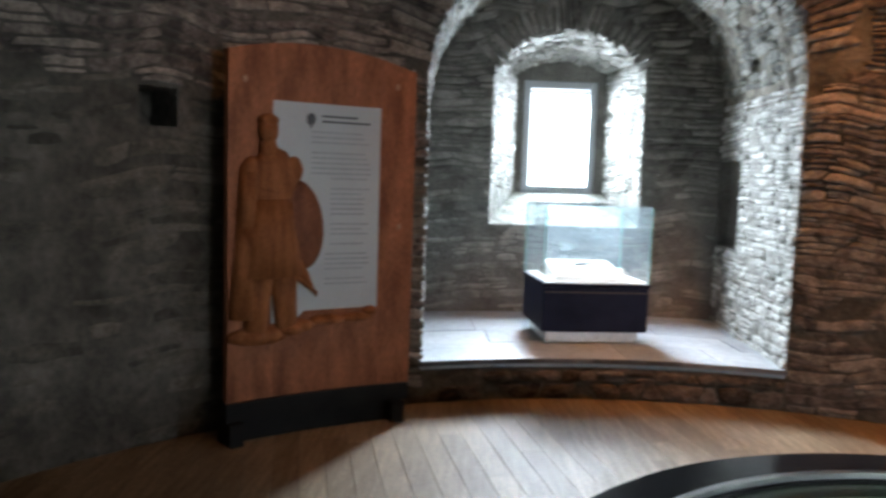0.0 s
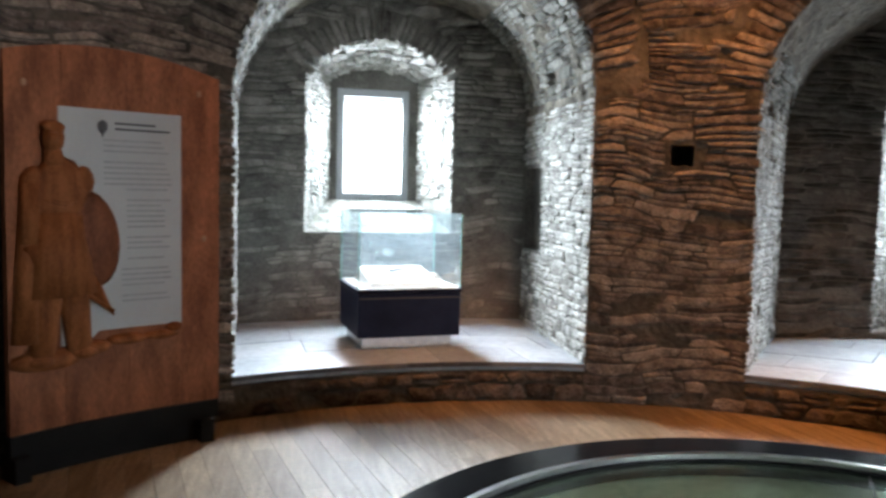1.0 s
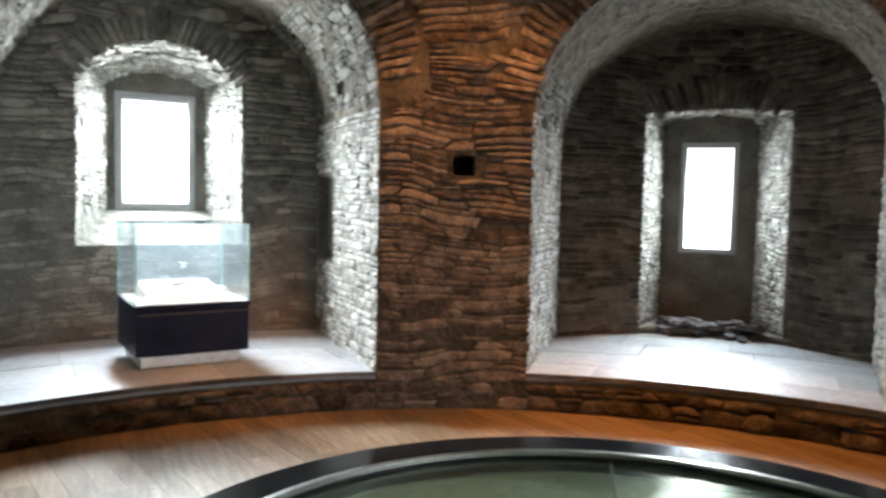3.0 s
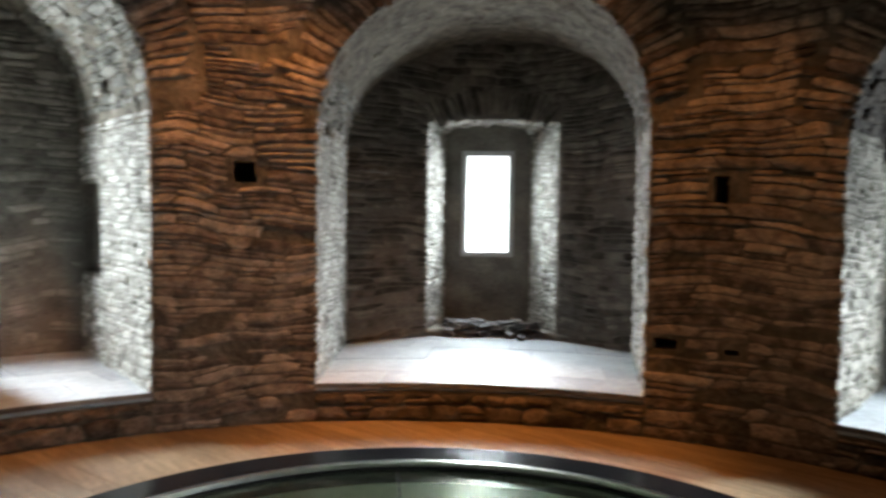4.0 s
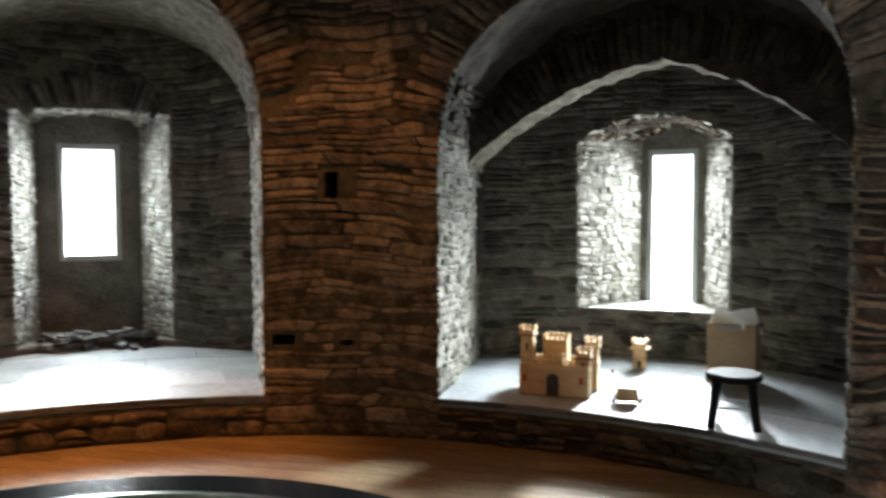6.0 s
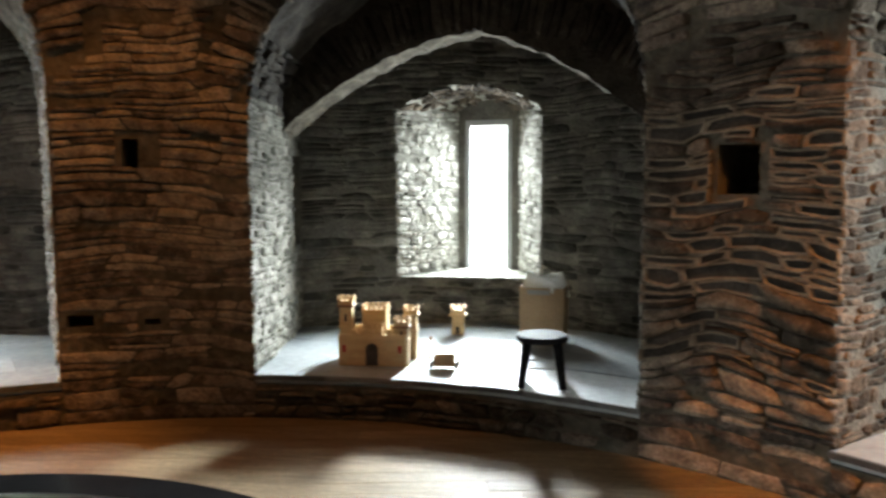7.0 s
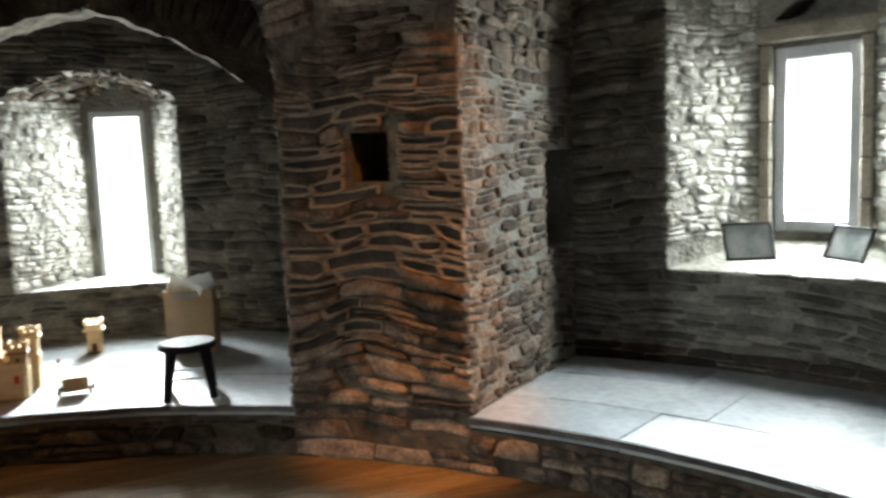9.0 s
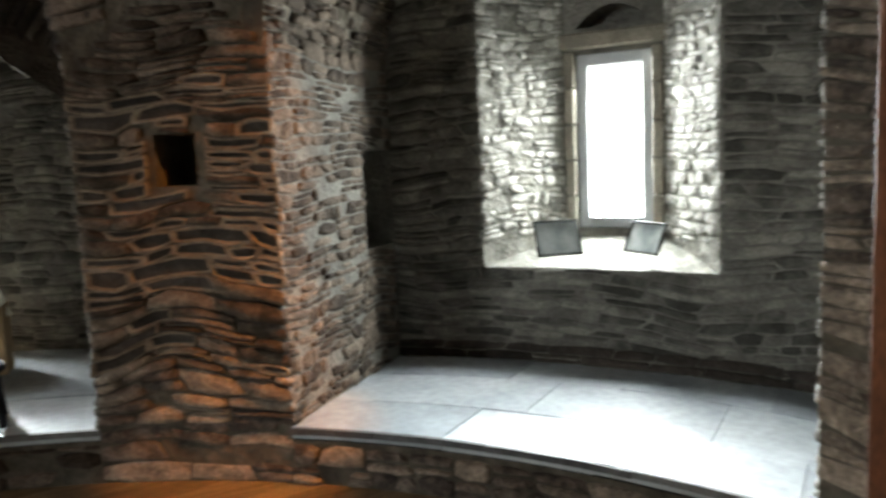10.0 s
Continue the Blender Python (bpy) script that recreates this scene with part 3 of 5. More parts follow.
for idx, n in enumerate(NICHES):
    nf = Sheet()
    ml, mr = R_IN * math.sin(radians(n["hl"])), -R_IN * math.sin(radians(n["hr"]))
    nf.grid(lambda f, u: local(n, ((mr - 0.0) + (ml - mr) * f) * (1 - u) + (-n["br"] + (n["bl"] + n["br"]) * f) * u,
                               (front(mr + (ml - mr) * f) + 0.02) * (1 - u) + (back(n, -n["br"] + (n["bl"] + n["br"]) * f) + 0.02) * u, SILL - 0.022), steps(0, 1, 16), steps(0, 1, 6))
    nfloor = tagged(link("floor_niche_%d" % (idx + 1), nf.v, nf.f, M_MORTAR), "pale slate slab floor of a window niche, raised above the room", "floor", kind="structure")
    rng = random.Random(20 + idx)
    x = mr
    while x < ml - 0.05:
        e = min(ml, x + rng.uniform(0.32, 0.7))
        if ml - e < 0.15:
            e = ml
        es = steps(x + 0.002, e - 0.002, 5)
        dz = rng.uniform(-0.002, 0.003)
        lo = [local(n, v, front(v) - 0.014 + 0.006 * noise.noise(Vector((v * 9, idx, 0))), SILL + dz) for v in es]
        top = lo + [local(n, v, front(v) + 0.008, SILL + dz) for v in reversed(es)]
        bot = [v - Vector((0, 0, 0.03)) for v in top]
        k = len(top)
        fs = [tuple(range(k)), tuple(range(2 * k - 1, k - 1, -1))] + [(i, i + k, (i + 1) % k + k, (i + 1) % k) for i in range(k)]
        # dark strip along the slab front stands in for its edge in shade
        link("edging_stone", top + bot, fs, M_SLATE, nfloor)
        x = e
    rows = [-0.02]
    while rows[-1] < 2.4:
        rows.append(rows[-1] + rng.uniform(0.42, 0.66))
    for r0, r1 in zip(rows, rows[1:]):
        x = -1.5 + rng.uniform(-0.5, 0)
        while x < 1.5:
            ln = rng.uniform(0.55, 1.0)
            xs = steps(x + 0.0025, x + ln - 0.0025, 6)
            x += ln
            xs = [min(max(v, -n["br"] - 0.02), n["bl"] + 0.02) for v in xs]
            if xs[-1] - xs[0] < 0.08:
                continue
            lo, hi = [], []
            for v in xs:
                vm = min(max(v, mr - 0.1), ml + 0.1)
                base = front(vm)
                end = back(n, v) + 0.02
                a = base + r0 + (0.0025 if r0 > 0 else 0.03)
                b = base + r1 - 0.0025
                # the side walls splay a little towards the back
                lo.append((v, min(a, end)))
                hi.append((v, min(b, end)))
            if max(q[1] - p[1] for p, q in zip(lo, hi)) < 0.05:
                continue
            dz = rng.uniform(-0.003, 0.003)
            top = [local(n, p[0], p[1], SILL + dz) for p in lo] + [local(n, p[0], p[1], SILL + dz) for p in reversed(hi)]
            bot = [v - Vector((0, 0, 0.058)) for v in top]
            k = len(top)
            fs = [tuple(range(k)), tuple(range(2 * k - 1, k - 1, -1))] + [(i, i + k, (i + 1) % k + k, (i + 1) % k) for i in range(k)]
            link("slab", top + bot, fs, M_SLAB, nfloor)


# ---- the glass-topped well in the middle ----
def round_well():
    well = empty("glass_covered_well", Matrix.Translation((0.14, -0.05, 0.0)), "round glass-topped display well with a broad black steel rim", "display")
    part("drum", ring(bmesh.new(), [(1.24, 0.0), (1.24, 0.585), (1.20, 0.585), (1.20, 0.0)]), M_MATT, well)
    part("rim", ring(bmesh.new(), [(1.14, 0.60), (1.145, 0.645), (1.29, 0.648), (1.303, 0.638), (1.303, 0.575), (1.14, 0.575)]), M_BLACK, well, "glossy black steel rim")
    part("trim_ring", ring(bmesh.new(), [(1.115, 0.61), (1.115, 0.650), (1.138, 0.650), (1.138, 0.61)]), M_STEEL, well, "bright steel ring")
    part("inner_ring", ring(bmesh.new(), [(1.095, 0.58), (1.095, 0.632), (1.113, 0.632), (1.113, 0.58)]), M_MATT, well)
    lid = bmesh.new()
    bmesh.ops.create_cone(lid, cap_ends=True, segments=96, radius1=1.094, radius2=1.094, depth=0.02, matrix=Matrix.Translation((0, 0, 0.615)))
    part("glass_lid", lid, M_LID, well, "greenish toughened glass lid").visible_shadow = False
    part("glass_joint", box(bmesh.new(), 0, 0, 0.627, 2.17, 0.008, 0.003, pose(0, 0, 0, 0, 0, 55)), M_IRON, well)
    b = bmesh.new()
    bmesh.ops.create_cone(b, cap_ends=True, segments=64, radius1=1.19, radius2=1.19, depth=0.03, matrix=Matrix.Translation((0, 0, 0.555)))
    part("bottom", b, M_GREENISH, well, "mottled green-grey bed under the glass, brightened as reflection")


round_well()


# ---- display case ----
def display_case():
    m = Matrix.Translation((-0.225, 4.83, SILL + 0.004)) @ pose(0, 0, 0, 0, 0, 7)
    case = empty("display_case", m, "dark blue museum display case with a glass hood", "display case")
    part("plinth", box(bmesh.new(), 0.0, 0.02, 0.045, 0.72, 0.60, 0.09, bevel=0.004), M_STEEL, case, "recessed metal plinth")
    part("body", box(bmesh.new(), 0, 0, 0.26, 0.815, 0.70, 0.335, bevel=0.006), M_NAVY, case)
    part("top_lip", box(bmesh.new(), 0, 0, 0.445, 0.83, 0.715, 0.03, bevel=0.005), M_NAVY, case)
    part("groove", box(bmesh.new(), 0, -0.3515, 0.395, 0.80, 0.004, 0.012), M_IRON, case)
    part("bed", box(bmesh.new(), 0, 0, 0.466, 0.79, 0.675, 0.012, bevel=0.003), M_LINEN, case, "pale lined display bed")
    g = 0.58
    for nm, x, y, z, sx, sy, sz in (("pane", 0, -0.345, 0.46 + g / 2, 0.80, 0.008, g), ("pane", 0, 0.345, 0.46 + g / 2, 0.80, 0.008, g),
                                    ("pane", -0.404, 0, 0.46 + g / 2, 0.008, 0.682, g), ("pane", 0.404, 0, 0.46 + g / 2, 0.008, 0.682, g),
                                    ("top_pane", 0, 0, 0.464 + g, 0.816, 0.698, 0.008)):
        part(nm, box(bmesh.new(), x, y, z, sx, sy, sz), M_HOOD, case).visible_shadow = False
    edge = material("glass_edge", [(0.18, 0.42, 0.36), (0.26, 0.52, 0.46)], 5, 0.15, 0.0, 60, stain=0.05)
    for x in (-0.405, 0.405):
        for y in (-0.346, 0.346):
            part("glass_edge", box(bmesh.new(), x, y, 0.46 + g / 2, 0.007, 0.007, g), edge, case, "green polished glass edge")
    # exhibits
    ex = empty("sloping_exhibit_board", m @ Matrix.Translation((-0.02, -0.02, 0.473)), "pale sloping linen board inside the glass case", "display board")
    b = bmesh.new()
    vs = [b.verts.new(p) for p in ((-0.30, -0.27, 0), (0.30, -0.27, 0), (0.30, 0.24, 0), (-0.30, 0.24, 0), (-0.27, -0.24, 0.035), (0.27, -0.24, 0.035), (0.26, 0.22, 0.11), (-0.26, 0.22, 0.11))]
    for f in ((0, 1, 2, 3), (4, 5, 6, 7), (0, 1, 5, 4), (1, 2, 6, 5), (2, 3, 7, 6), (3, 0, 4, 7)):
        b.faces.new([vs[i] for i in f])
    bmesh.ops.bevel(b, geom=list(b.edges), offset=0.006, segments=1, affect="EDGES")
    part("board", b, M_LINEN, ex)
    b = bmesh.new()
    cone(b, 0.010, 0.006, (-0.07, 0.05, 0.095), (0.05, 0.07, 0.105), 8)
    ball(b, 0.055, 0.072, 0.108, 0.02, 0.016, 0.012)
    box(b, -0.085, 0.047, 0.098, 0.03, 0.05, 0.012, bevel=0.003)
    rel = part("iron_relic", b, M_IRON)
    rel.matrix_world = m @ Matrix.Translation((0.03, 0.0, 0.470))
    tagged(rel, "small dark iron relic lying on the exhibit board", "relic")
    b = bmesh.new()
    ball(b, 0, 0, 0.028, 0.06, 0.045, 0.03)
    box(b, 0.0, 0.0, 0.012, 0.13, 0.09, 0.018, bevel=0.005)
    rel = part("pale_fragment", b, M_LINEN)
    rel.matrix_world = m @ Matrix.Translation((0.325, 0.12, 0.472)) @ pose(0, 0, 0, 0, 0, 25)
    tagged(rel, "pale stone fragment lying in the glass case", "relic")


display_case()


# ---- carved information panel ----
PR, PA = 3.74, 122.85       # front radius and middle angle


def on_panel(s, z, d):
    """A place on the curved panel: metres along it, up, and out of its face into the room."""
    a = radians(PA) - s / PR
    return Vector(((PR - d) * math.cos(a), (PR - d) * math.sin(a), z))


def bend(bm):
    for v in bm.verts:
        v.co = on_panel(v.co.x, v.co.z, v.co.y)
    return bm


def curved_slab(s0, s1, bottom, top, d0, d1, cols=14):
    """A board that follows the curve of the panel; bottom and top are functions of the place along it."""
    bm = bmesh.new()
    rows = []
    for s in steps(s0, s1, cols):
        rows.append([bm.verts.new((s, d, z)) for d, z in ((d0, bottom(s)), (d1, bottom(s)), (d1, top(s)), (d0, top(s)))])
    for p, q in zip(rows, rows[1:]):
        for j in range(4):
            k = (j + 1) % 4
            bm.faces.new((p[j], q[j], q[k], p[k]))
    bm.faces.new(rows[0])
    bm.faces.new(rows[-1][::-1])
    bmesh.ops.bevel(bm, geom=[e for e in bm.edges if e.calc_face_angle(0) > 1.0], offset=0.006, segments=1, affect="EDGES")
    return bend(bm)


def info_panel():
    panel = empty("information_panel", Matrix(), "tall curved wooden information panel with carved figure on black stand", "panel")
    crest = lambda s: 2.125 + 0.10 * max(0.0, 1 - ((s + 0.02) / 0.60) ** 2)
    # four upright planks with slightly different tops
    for a, b in ((-0.545, -0.27), (-0.268, 0.07), (0.072, 0.37), (0.372, 0.59)):
        part("plank", curved_slab(a, b, lambda s: 0.235, crest, -0.045, 0.0, 5), M_PANEL, panel)
    part("text_board", curved_slab(-0.29, 0.365, lambda s: 0.66 if s < -0.1 else 0.72, lambda s: 1.90, 0.002, 0.008, 10), M_BOARD, panel, "white printed text board with grey lines")
    for i, (z, h, s0, s1) in enumerate(((1.825, 0.012, 0.0, 0.22), (1.795, 0.012, 0.0, 0.30))):
        part("title_bar", curved_slab(s0, s1, lambda s: z, lambda s: z + h, 0.0082, 0.0095, 4), M_INK, panel)
    rng = random.Random(8)
    z = 1.735
    while z > 0.84:
        if rng.random() < 0.88:
            s0 = -0.06 if z > 1.5 else (0.06 if z > 1.05 else 0.03)
            part("text_bar", curved_slab(s0, 0.31 - rng.uniform(0, 0.06), lambda s: z, lambda s: z + 0.011, 0.0082, 0.0092, 4), M_GREYINK, panel)
        z -= 0.029
    b = bmesh.new()
    ball(b, -0.065, 0.010, 1.81, 0.028, 0.003, 0.036)
    cone(b, 0.012, 0.002, (-0.065, 0.010, 1.79), (-0.065, 0.010, 1.755), 8)
    part("emblem", bend(b), M_INK, panel, "small black shield emblem")
    for s, z in ((0.47, 2.03), (0.50, 1.2), (-0.45, 2.0)):
        part("knot", bend(ball(bmesh.new(), s, 0.001, z, 0.014, 0.003, 0.02)), M_TOYDARK, panel)
    # rough carved ledge under the board
    b = bmesh.new()
    for s, z, r, h in ((-0.36, 0.60, 0.20, 0.06), (-0.14, 0.635, 0.12, 0.04), (0.06, 0.66, 0.12, 0.035), (0.24, 0.665, 0.12, 0.03), (0.32, 0.70, 0.05, 0.03)):
        ball(b, s, 0.0, z, r, 0.055, h)
    part("carved_ledge", bend(b), M_CARVED, panel, smooth=True)
    # the figure: one plain carved form
    b = bmesh.new()
    ball(b, -0.325, 0.05, 1.735, 0.058, 0.055, 0.078)
    ball(b, -0.325, 0.045, 1.79, 0.062, 0.058, 0.035)
    cone(b, 0.04, 0.06, (-0.325, 0.04, 1.68), (-0.315, 0.04, 1.60), 12)
    ball(b, -0.295, 0.045, 1.46, 0.145, 0.075, 0.19)
    ball(b, -0.42, 0.04, 1.50, 0.055, 0.055, 0.09)
    ball(b, -0.175, 0.04, 1.52, 0.06, 0.055, 0.08)
    cone(b, 0.055, 0.045, (-0.43, 0.05, 1.50), (-0.445, 0.06, 1.20), 10)
    cone(b, 0.045, 0.035, (-0.445, 0.06, 1.20), (-0.37, 0.09, 1.03), 10)
    cone(b, 0.18, 0.115, (-0.285, 0.035, 0.93), (-0.30, 0.035, 1.36), 16)
    cone(b, 0.065, 0.085, (-0.39, 0.035, 0.60), (-0.36, 0.035, 0.98), 12)
    cone(b, 0.065, 0.085, (-0.20, 0.035, 0.62), (-0.23, 0.035, 0.98), 12)
    ball(b, -0.40, 0.06, 0.60, 0.07, 0.07, 0.035)
    ball(b, -0.18, 0.06, 0.62, 0.07, 0.07, 0.035)
    cone(b, 0.012, 0.016, (-0.02, 0.05, 0.82), (-0.40, 0.10, 1.10), 8)
    cone(b, 0.05, 0.004, (-0.15, 0.04, 1.0), (-0.02, 0.05, 0.80), 8)
    cone(b, 0.085, 0.045, (-0.455, 0.02, 0.70), (-0.43, 0.03, 1.54), 12)
    cone(b, 0.05, 0.03, (-0.40, 0.05, 0.74), (-0.41, 0.05, 1.40), 8)
    for z, r in ((1.42, 0.12), (1.34, 0.115)):
        cone(b, 0.012, 0.012, (-0.31 - r, 0.06, z + 0.02), (-0.29, 0.125, z - 0.02), 6)
        cone(b, 0.012, 0.012, (-0.29, 0.125, z - 0.02), (-0.28 + r, 0.06, z + 0.015), 6)
    for x in (-0.37, -0.32, -0.26, -0.21):
        cone(b, 0.022, 0.012, (x - 0.01, 0.12, 0.95), (x + 0.01, 0.11, 1.34), 6)
    cone(b, 0.03, 0.03, (-0.335, 0.10, 1.71), (-0.335, 0.112, 1.76), 6)
    box(b, -0.29, 0.08, 1.155, 0.25, 0.03, 0.03, bevel=0.006)
    for v in b.verts:
        k = noise.noise(v.co * 14) * 0.006
        v.co.y = max(0.0, v.co.y * 0.55 + k)
        v.co.x += noise.noise(v.co * 11 + Vector((5, 0, 0))) * 0.006
    tagged(part("carved_figure", bend(b), M_CARVED, panel, "carved wooden figure in low relief", True))
    b = bmesh.new()
    ball(b, -0.135, 0.02, 1.215, 0.15, 0.035, 0.26, pose(0, 0, 0, 0, -8, 0), 3)
    part("carved_shield", bend(b), M_PANEL, panel, "carved oval shield", True)
    stand = [part("stand_rail", curved_slab(-0.55, 0.585, lambda s: 0.13, lambda s: 0.232, -0.06, 0.01, 12), M_MATT, panel, "black metal stand rail"),
             part("stand_foot", curved_slab(-0.55, -0.47, lambda s: 0.0, lambda s: 0.13, -0.10, 0.06, 2), M_MATT, panel),
             part("stand_foot", curved_slab(0.46, 0.54, lambda s: 0.0, lambda s: 0.13, -0.10, 0.06, 2), M_MATT, panel),
             part("stand_skirt", curved_slab(-0.47, 0.46, lambda s: 0.005, lambda s: 0.128, -0.05, -0.01, 8), M_MATT, panel)]


info_panel()


def edge_panel():
    """A second wooden panel on the wall past the last niche."""
    ob = empty("wooden_wall_panel", Matrix(), "tall varnished wooden panel standing against the stone wall", "panel")
    ob.matrix_world = Matrix.Translation(polar(3.74, -83, 0.0)) @ pose(0, 0, 0, 0, 0, -83 - 90)
    for i in range(3):
        part("plank", box(bmesh.new(), -0.27 + i * 0.27, 0, 1.17, 0.266, 0.045, 1.95, bevel=0.006), M_PANEL, ob)
    part("stand_rail", box(bmesh.new(), 0, 0, 0.14, 0.80, 0.06, 0.11, bevel=0.004), M_MATT, ob)
    for x in (-0.34, 0.34):
        part("stand_foot", box(bmesh.new(), x, 0, 0.042, 0.07, 0.2, 0.084, bevel=0.004), M_MATT, ob)


edge_panel()


# ---- toys, stool and box in the third niche ----
def crenels(bm, x, y, z, w, d, h, nx, ny, th=0.012):
    """A ring of battlements on a rectangle."""
    for i in range(nx):
        px = x - w / 2 + w * (i + 0.5) / nx
        for sy in (-1, 1):
            box(bm, px, y + sy * (d / 2 - th / 2), z + h / 2, w / nx * 0.55, th, h)
    for i in range(ny):
        py = y - d / 2 + d * (i + 0.5) / ny
        for sx in (-1, 1):
            box(bm, x + sx * (w / 2 - th / 2), py, z + h / 2, th, d / ny * 0.55, h)
    return bm


# x to the right seen from the room, y to the window
TOYS = Matrix.Translation(Vector((4.31, -0.075, SILL + 0.004))) @ pose(0, 0, 0, 0, 0, -87) @ Matrix.Scale(0.98, 4)


def toy_tower(castle, x, y, w, h, roof):
    b = bmesh.new()
    box(b, x, y, h / 2, w, w, h, bevel=0.003)
    t = part("tower", b, M_TOY, castle)
    b = bmesh.new()
    box(b, x, y, h + 0.008, w + 0.03, w + 0.03, 0.016, bevel=0.003)
    part("cornice", b, M_TOYDARK if roof else M_TOY, t)
    part("band", box(bmesh.new(), x, y, h * 0.66, w + 0.016, w + 0.016, 0.014, bevel=0.002), M_TOY, t)
    b = bmesh.new()
    box(b, x, y, h + 0.016 + 0.014, w + 0.018, w + 0.018, 0.028, bevel=0.002)
    crenels(b, x, y, h + 0.044, w + 0.026, w + 0.026, 0.028, 3, 3)
    part("battlement", b, M_TOY, t)
    part("slit", box(bmesh.new(), x, y - w / 2 - 0.001, h * 0.82, 0.018, 0.004, 0.05), M_IRON, t)


def toy_castle():
    castle = empty("toy_castle", TOYS @ Matrix.Translation((0.0, 0.0, 0.0)), "wooden toy castle with towers, a grey gate and small red windows", "toy")
    b = bmesh.new()
    box(b, 0, 0.0, 0.11, 0.47, 0.022, 0.22, bevel=0.002)
    crenels(b, 0, 0.0, 0.22, 0.30, 0.022, 0.035, 5, 0)
    part("front_wall", b, M_TOY, castle)
    for x in (-0.225, 0.225):
        part("side_wall", box(bmesh.new(), x, 0.17, 0.10, 0.018, 0.32, 0.20, bevel=0.002), M_TOY, castle)
    b = box(bmesh.new(), 0, 0.34, 0.11, 0.47, 0.018, 0.22, bevel=0.002)
    part("back_wall", b, M_TOY, castle)
    part("courtyard", box(bmesh.new(), 0, 0.17, 0.13, 0.43, 0.31, 0.012), M_TOY, castle)
    g = bmesh.new()
    box(g, 0.0, -0.013, 0.062, 0.085, 0.006, 0.11)
    cone(g, 0.0425, 0.0425, (0.0, -0.016, 0.117), (0.0, -0.010, 0.117), 20)
    gate = part("gate", g, M_SLATE, castle, "grey arched gate")
    for i in range(4):
        part("bar", box(bmesh.new(), -0.03 + i * 0.02, -0.018, 0.07, 0.004, 0.004, 0.13), M_IRON, gate)
    for x in (-0.195, 0.195):
        part("window", box(bmesh.new(), x, -0.0135, 0.12, 0.026, 0.006, 0.05, bevel=0.001), M_RED, castle, "small red window")
    toy_tower(castle, -0.185, 0.05, 0.085, 0.405, True)
    toy_tower(castle, 0.205, 0.05, 0.085, 0.265, True)
    toy_tower(castle, 0.235, 0.26, 0.08, 0.31, False)
    b = bmesh.new()
    box(b, -0.01, 0.20, 0.22, 0.17, 0.14, 0.30, bevel=0.003)
    crenels(b, -0.01, 0.20, 0.37, 0.18, 0.15, 0.03, 5, 4)
    part("keep", b, M_TOY, castle)
    b = bmesh.new()
    box(b, 0.02, 0.03, 0.235, 0.10, 0.05, 0.07, bevel=0.002)
    crenels(b, 0.02, 0.03, 0.27, 0.11, 0.06, 0.022, 3, 2)
    part("gatehouse", b, M_TOY, castle)


toy_castle()


def toy_cart():
    m = Matrix.Translation((4.33, -0.57, SILL + 0.004)) @ pose(0, 0, 0, 0, 0, -92)
    cart = empty("toy_catapult", m, "small wooden toy catapult with dark wheels", "toy")
    part("body", box(bmesh.new(), 0, 0, 0.062, 0.135, 0.10, 0.085, pose(0, 0, 0, 0, 0, 8), 0.004), M_TOY, cart)
    for x in (-0.085, 0.085):
        for y in (-0.04, 0.05):
            b = cone(bmesh.new(), 0.026, 0.026, (x - 0.006, y, 0.026), (x + 0.006, y, 0.026), 16)
            w = part("wheel", b, M_IRON, cart)
            part("hub", cone(bmesh.new(), 0.007, 0.007, (x - 0.010, y, 0.026), (x + 0.010, y, 0.026), 8), M_TOY, w)
    part("arm", cone(bmesh.new(), 0.006, 0.005, (0.02, 0.02, 0.10), (0.12, 0.14, 0.115), 8), M_IRON, cart)
    part("cup", ball(bmesh.new(), 0.125, 0.145, 0.117, 0.02, 0.02, 0.010), M_IRON, cart)
    f = Matrix.Translation((4.62, -0.42, SILL + 0.004))
    fig = empty("toy_flagpole", f, "thin toy pole standing on a round foot", "toy")
    part("foot", cone(bmesh.new(), 0.022, 0.015, (0, 0, 0), (0, 0, 0.012), 12), M_TOY, fig)
    part("pole", cone(bmesh.new(), 0.005, 0.004, (0, 0, 0.012), (0, 0, 0.13), 8), M_TOY, fig)
    part("knob", ball(bmesh.new(), 0, 0, 0.138, 0.012, 0.012, 0.014), M_TOYDARK, fig)


toy_cart()


def lone_tower():
    m = Matrix.Translation((5.47, -0.49, SILL + 0.004)) @ pose(0, 0, 0, 0, 0, -88)
    t = empty("toy_tower", m, "small separate wooden toy tower with a pale top", "toy")
    part("shaft", box(bmesh.new(), 0, 0, 0.075, 0.095, 0.095, 0.15, bevel=0.003), M_TOY, t)
    part("cornice", box(bmesh.new(), 0, 0, 0.158, 0.14, 0.14, 0.016, bevel=0.003), M_TOY, t)
    b = box(bmesh.new(), 0, 0, 0.185, 0.11, 0.11, 0.038, bevel=0.002)
    crenels(b, 0, 0, 0.204, 0.12, 0.12, 0.03, 3, 3)
    part("battlement", b, M_TOY, t)
    part("doorway", box(bmesh.new(), 0, -0.049, 0.035, 0.035, 0.004, 0.06), M_IRON, t)


lone_tower()


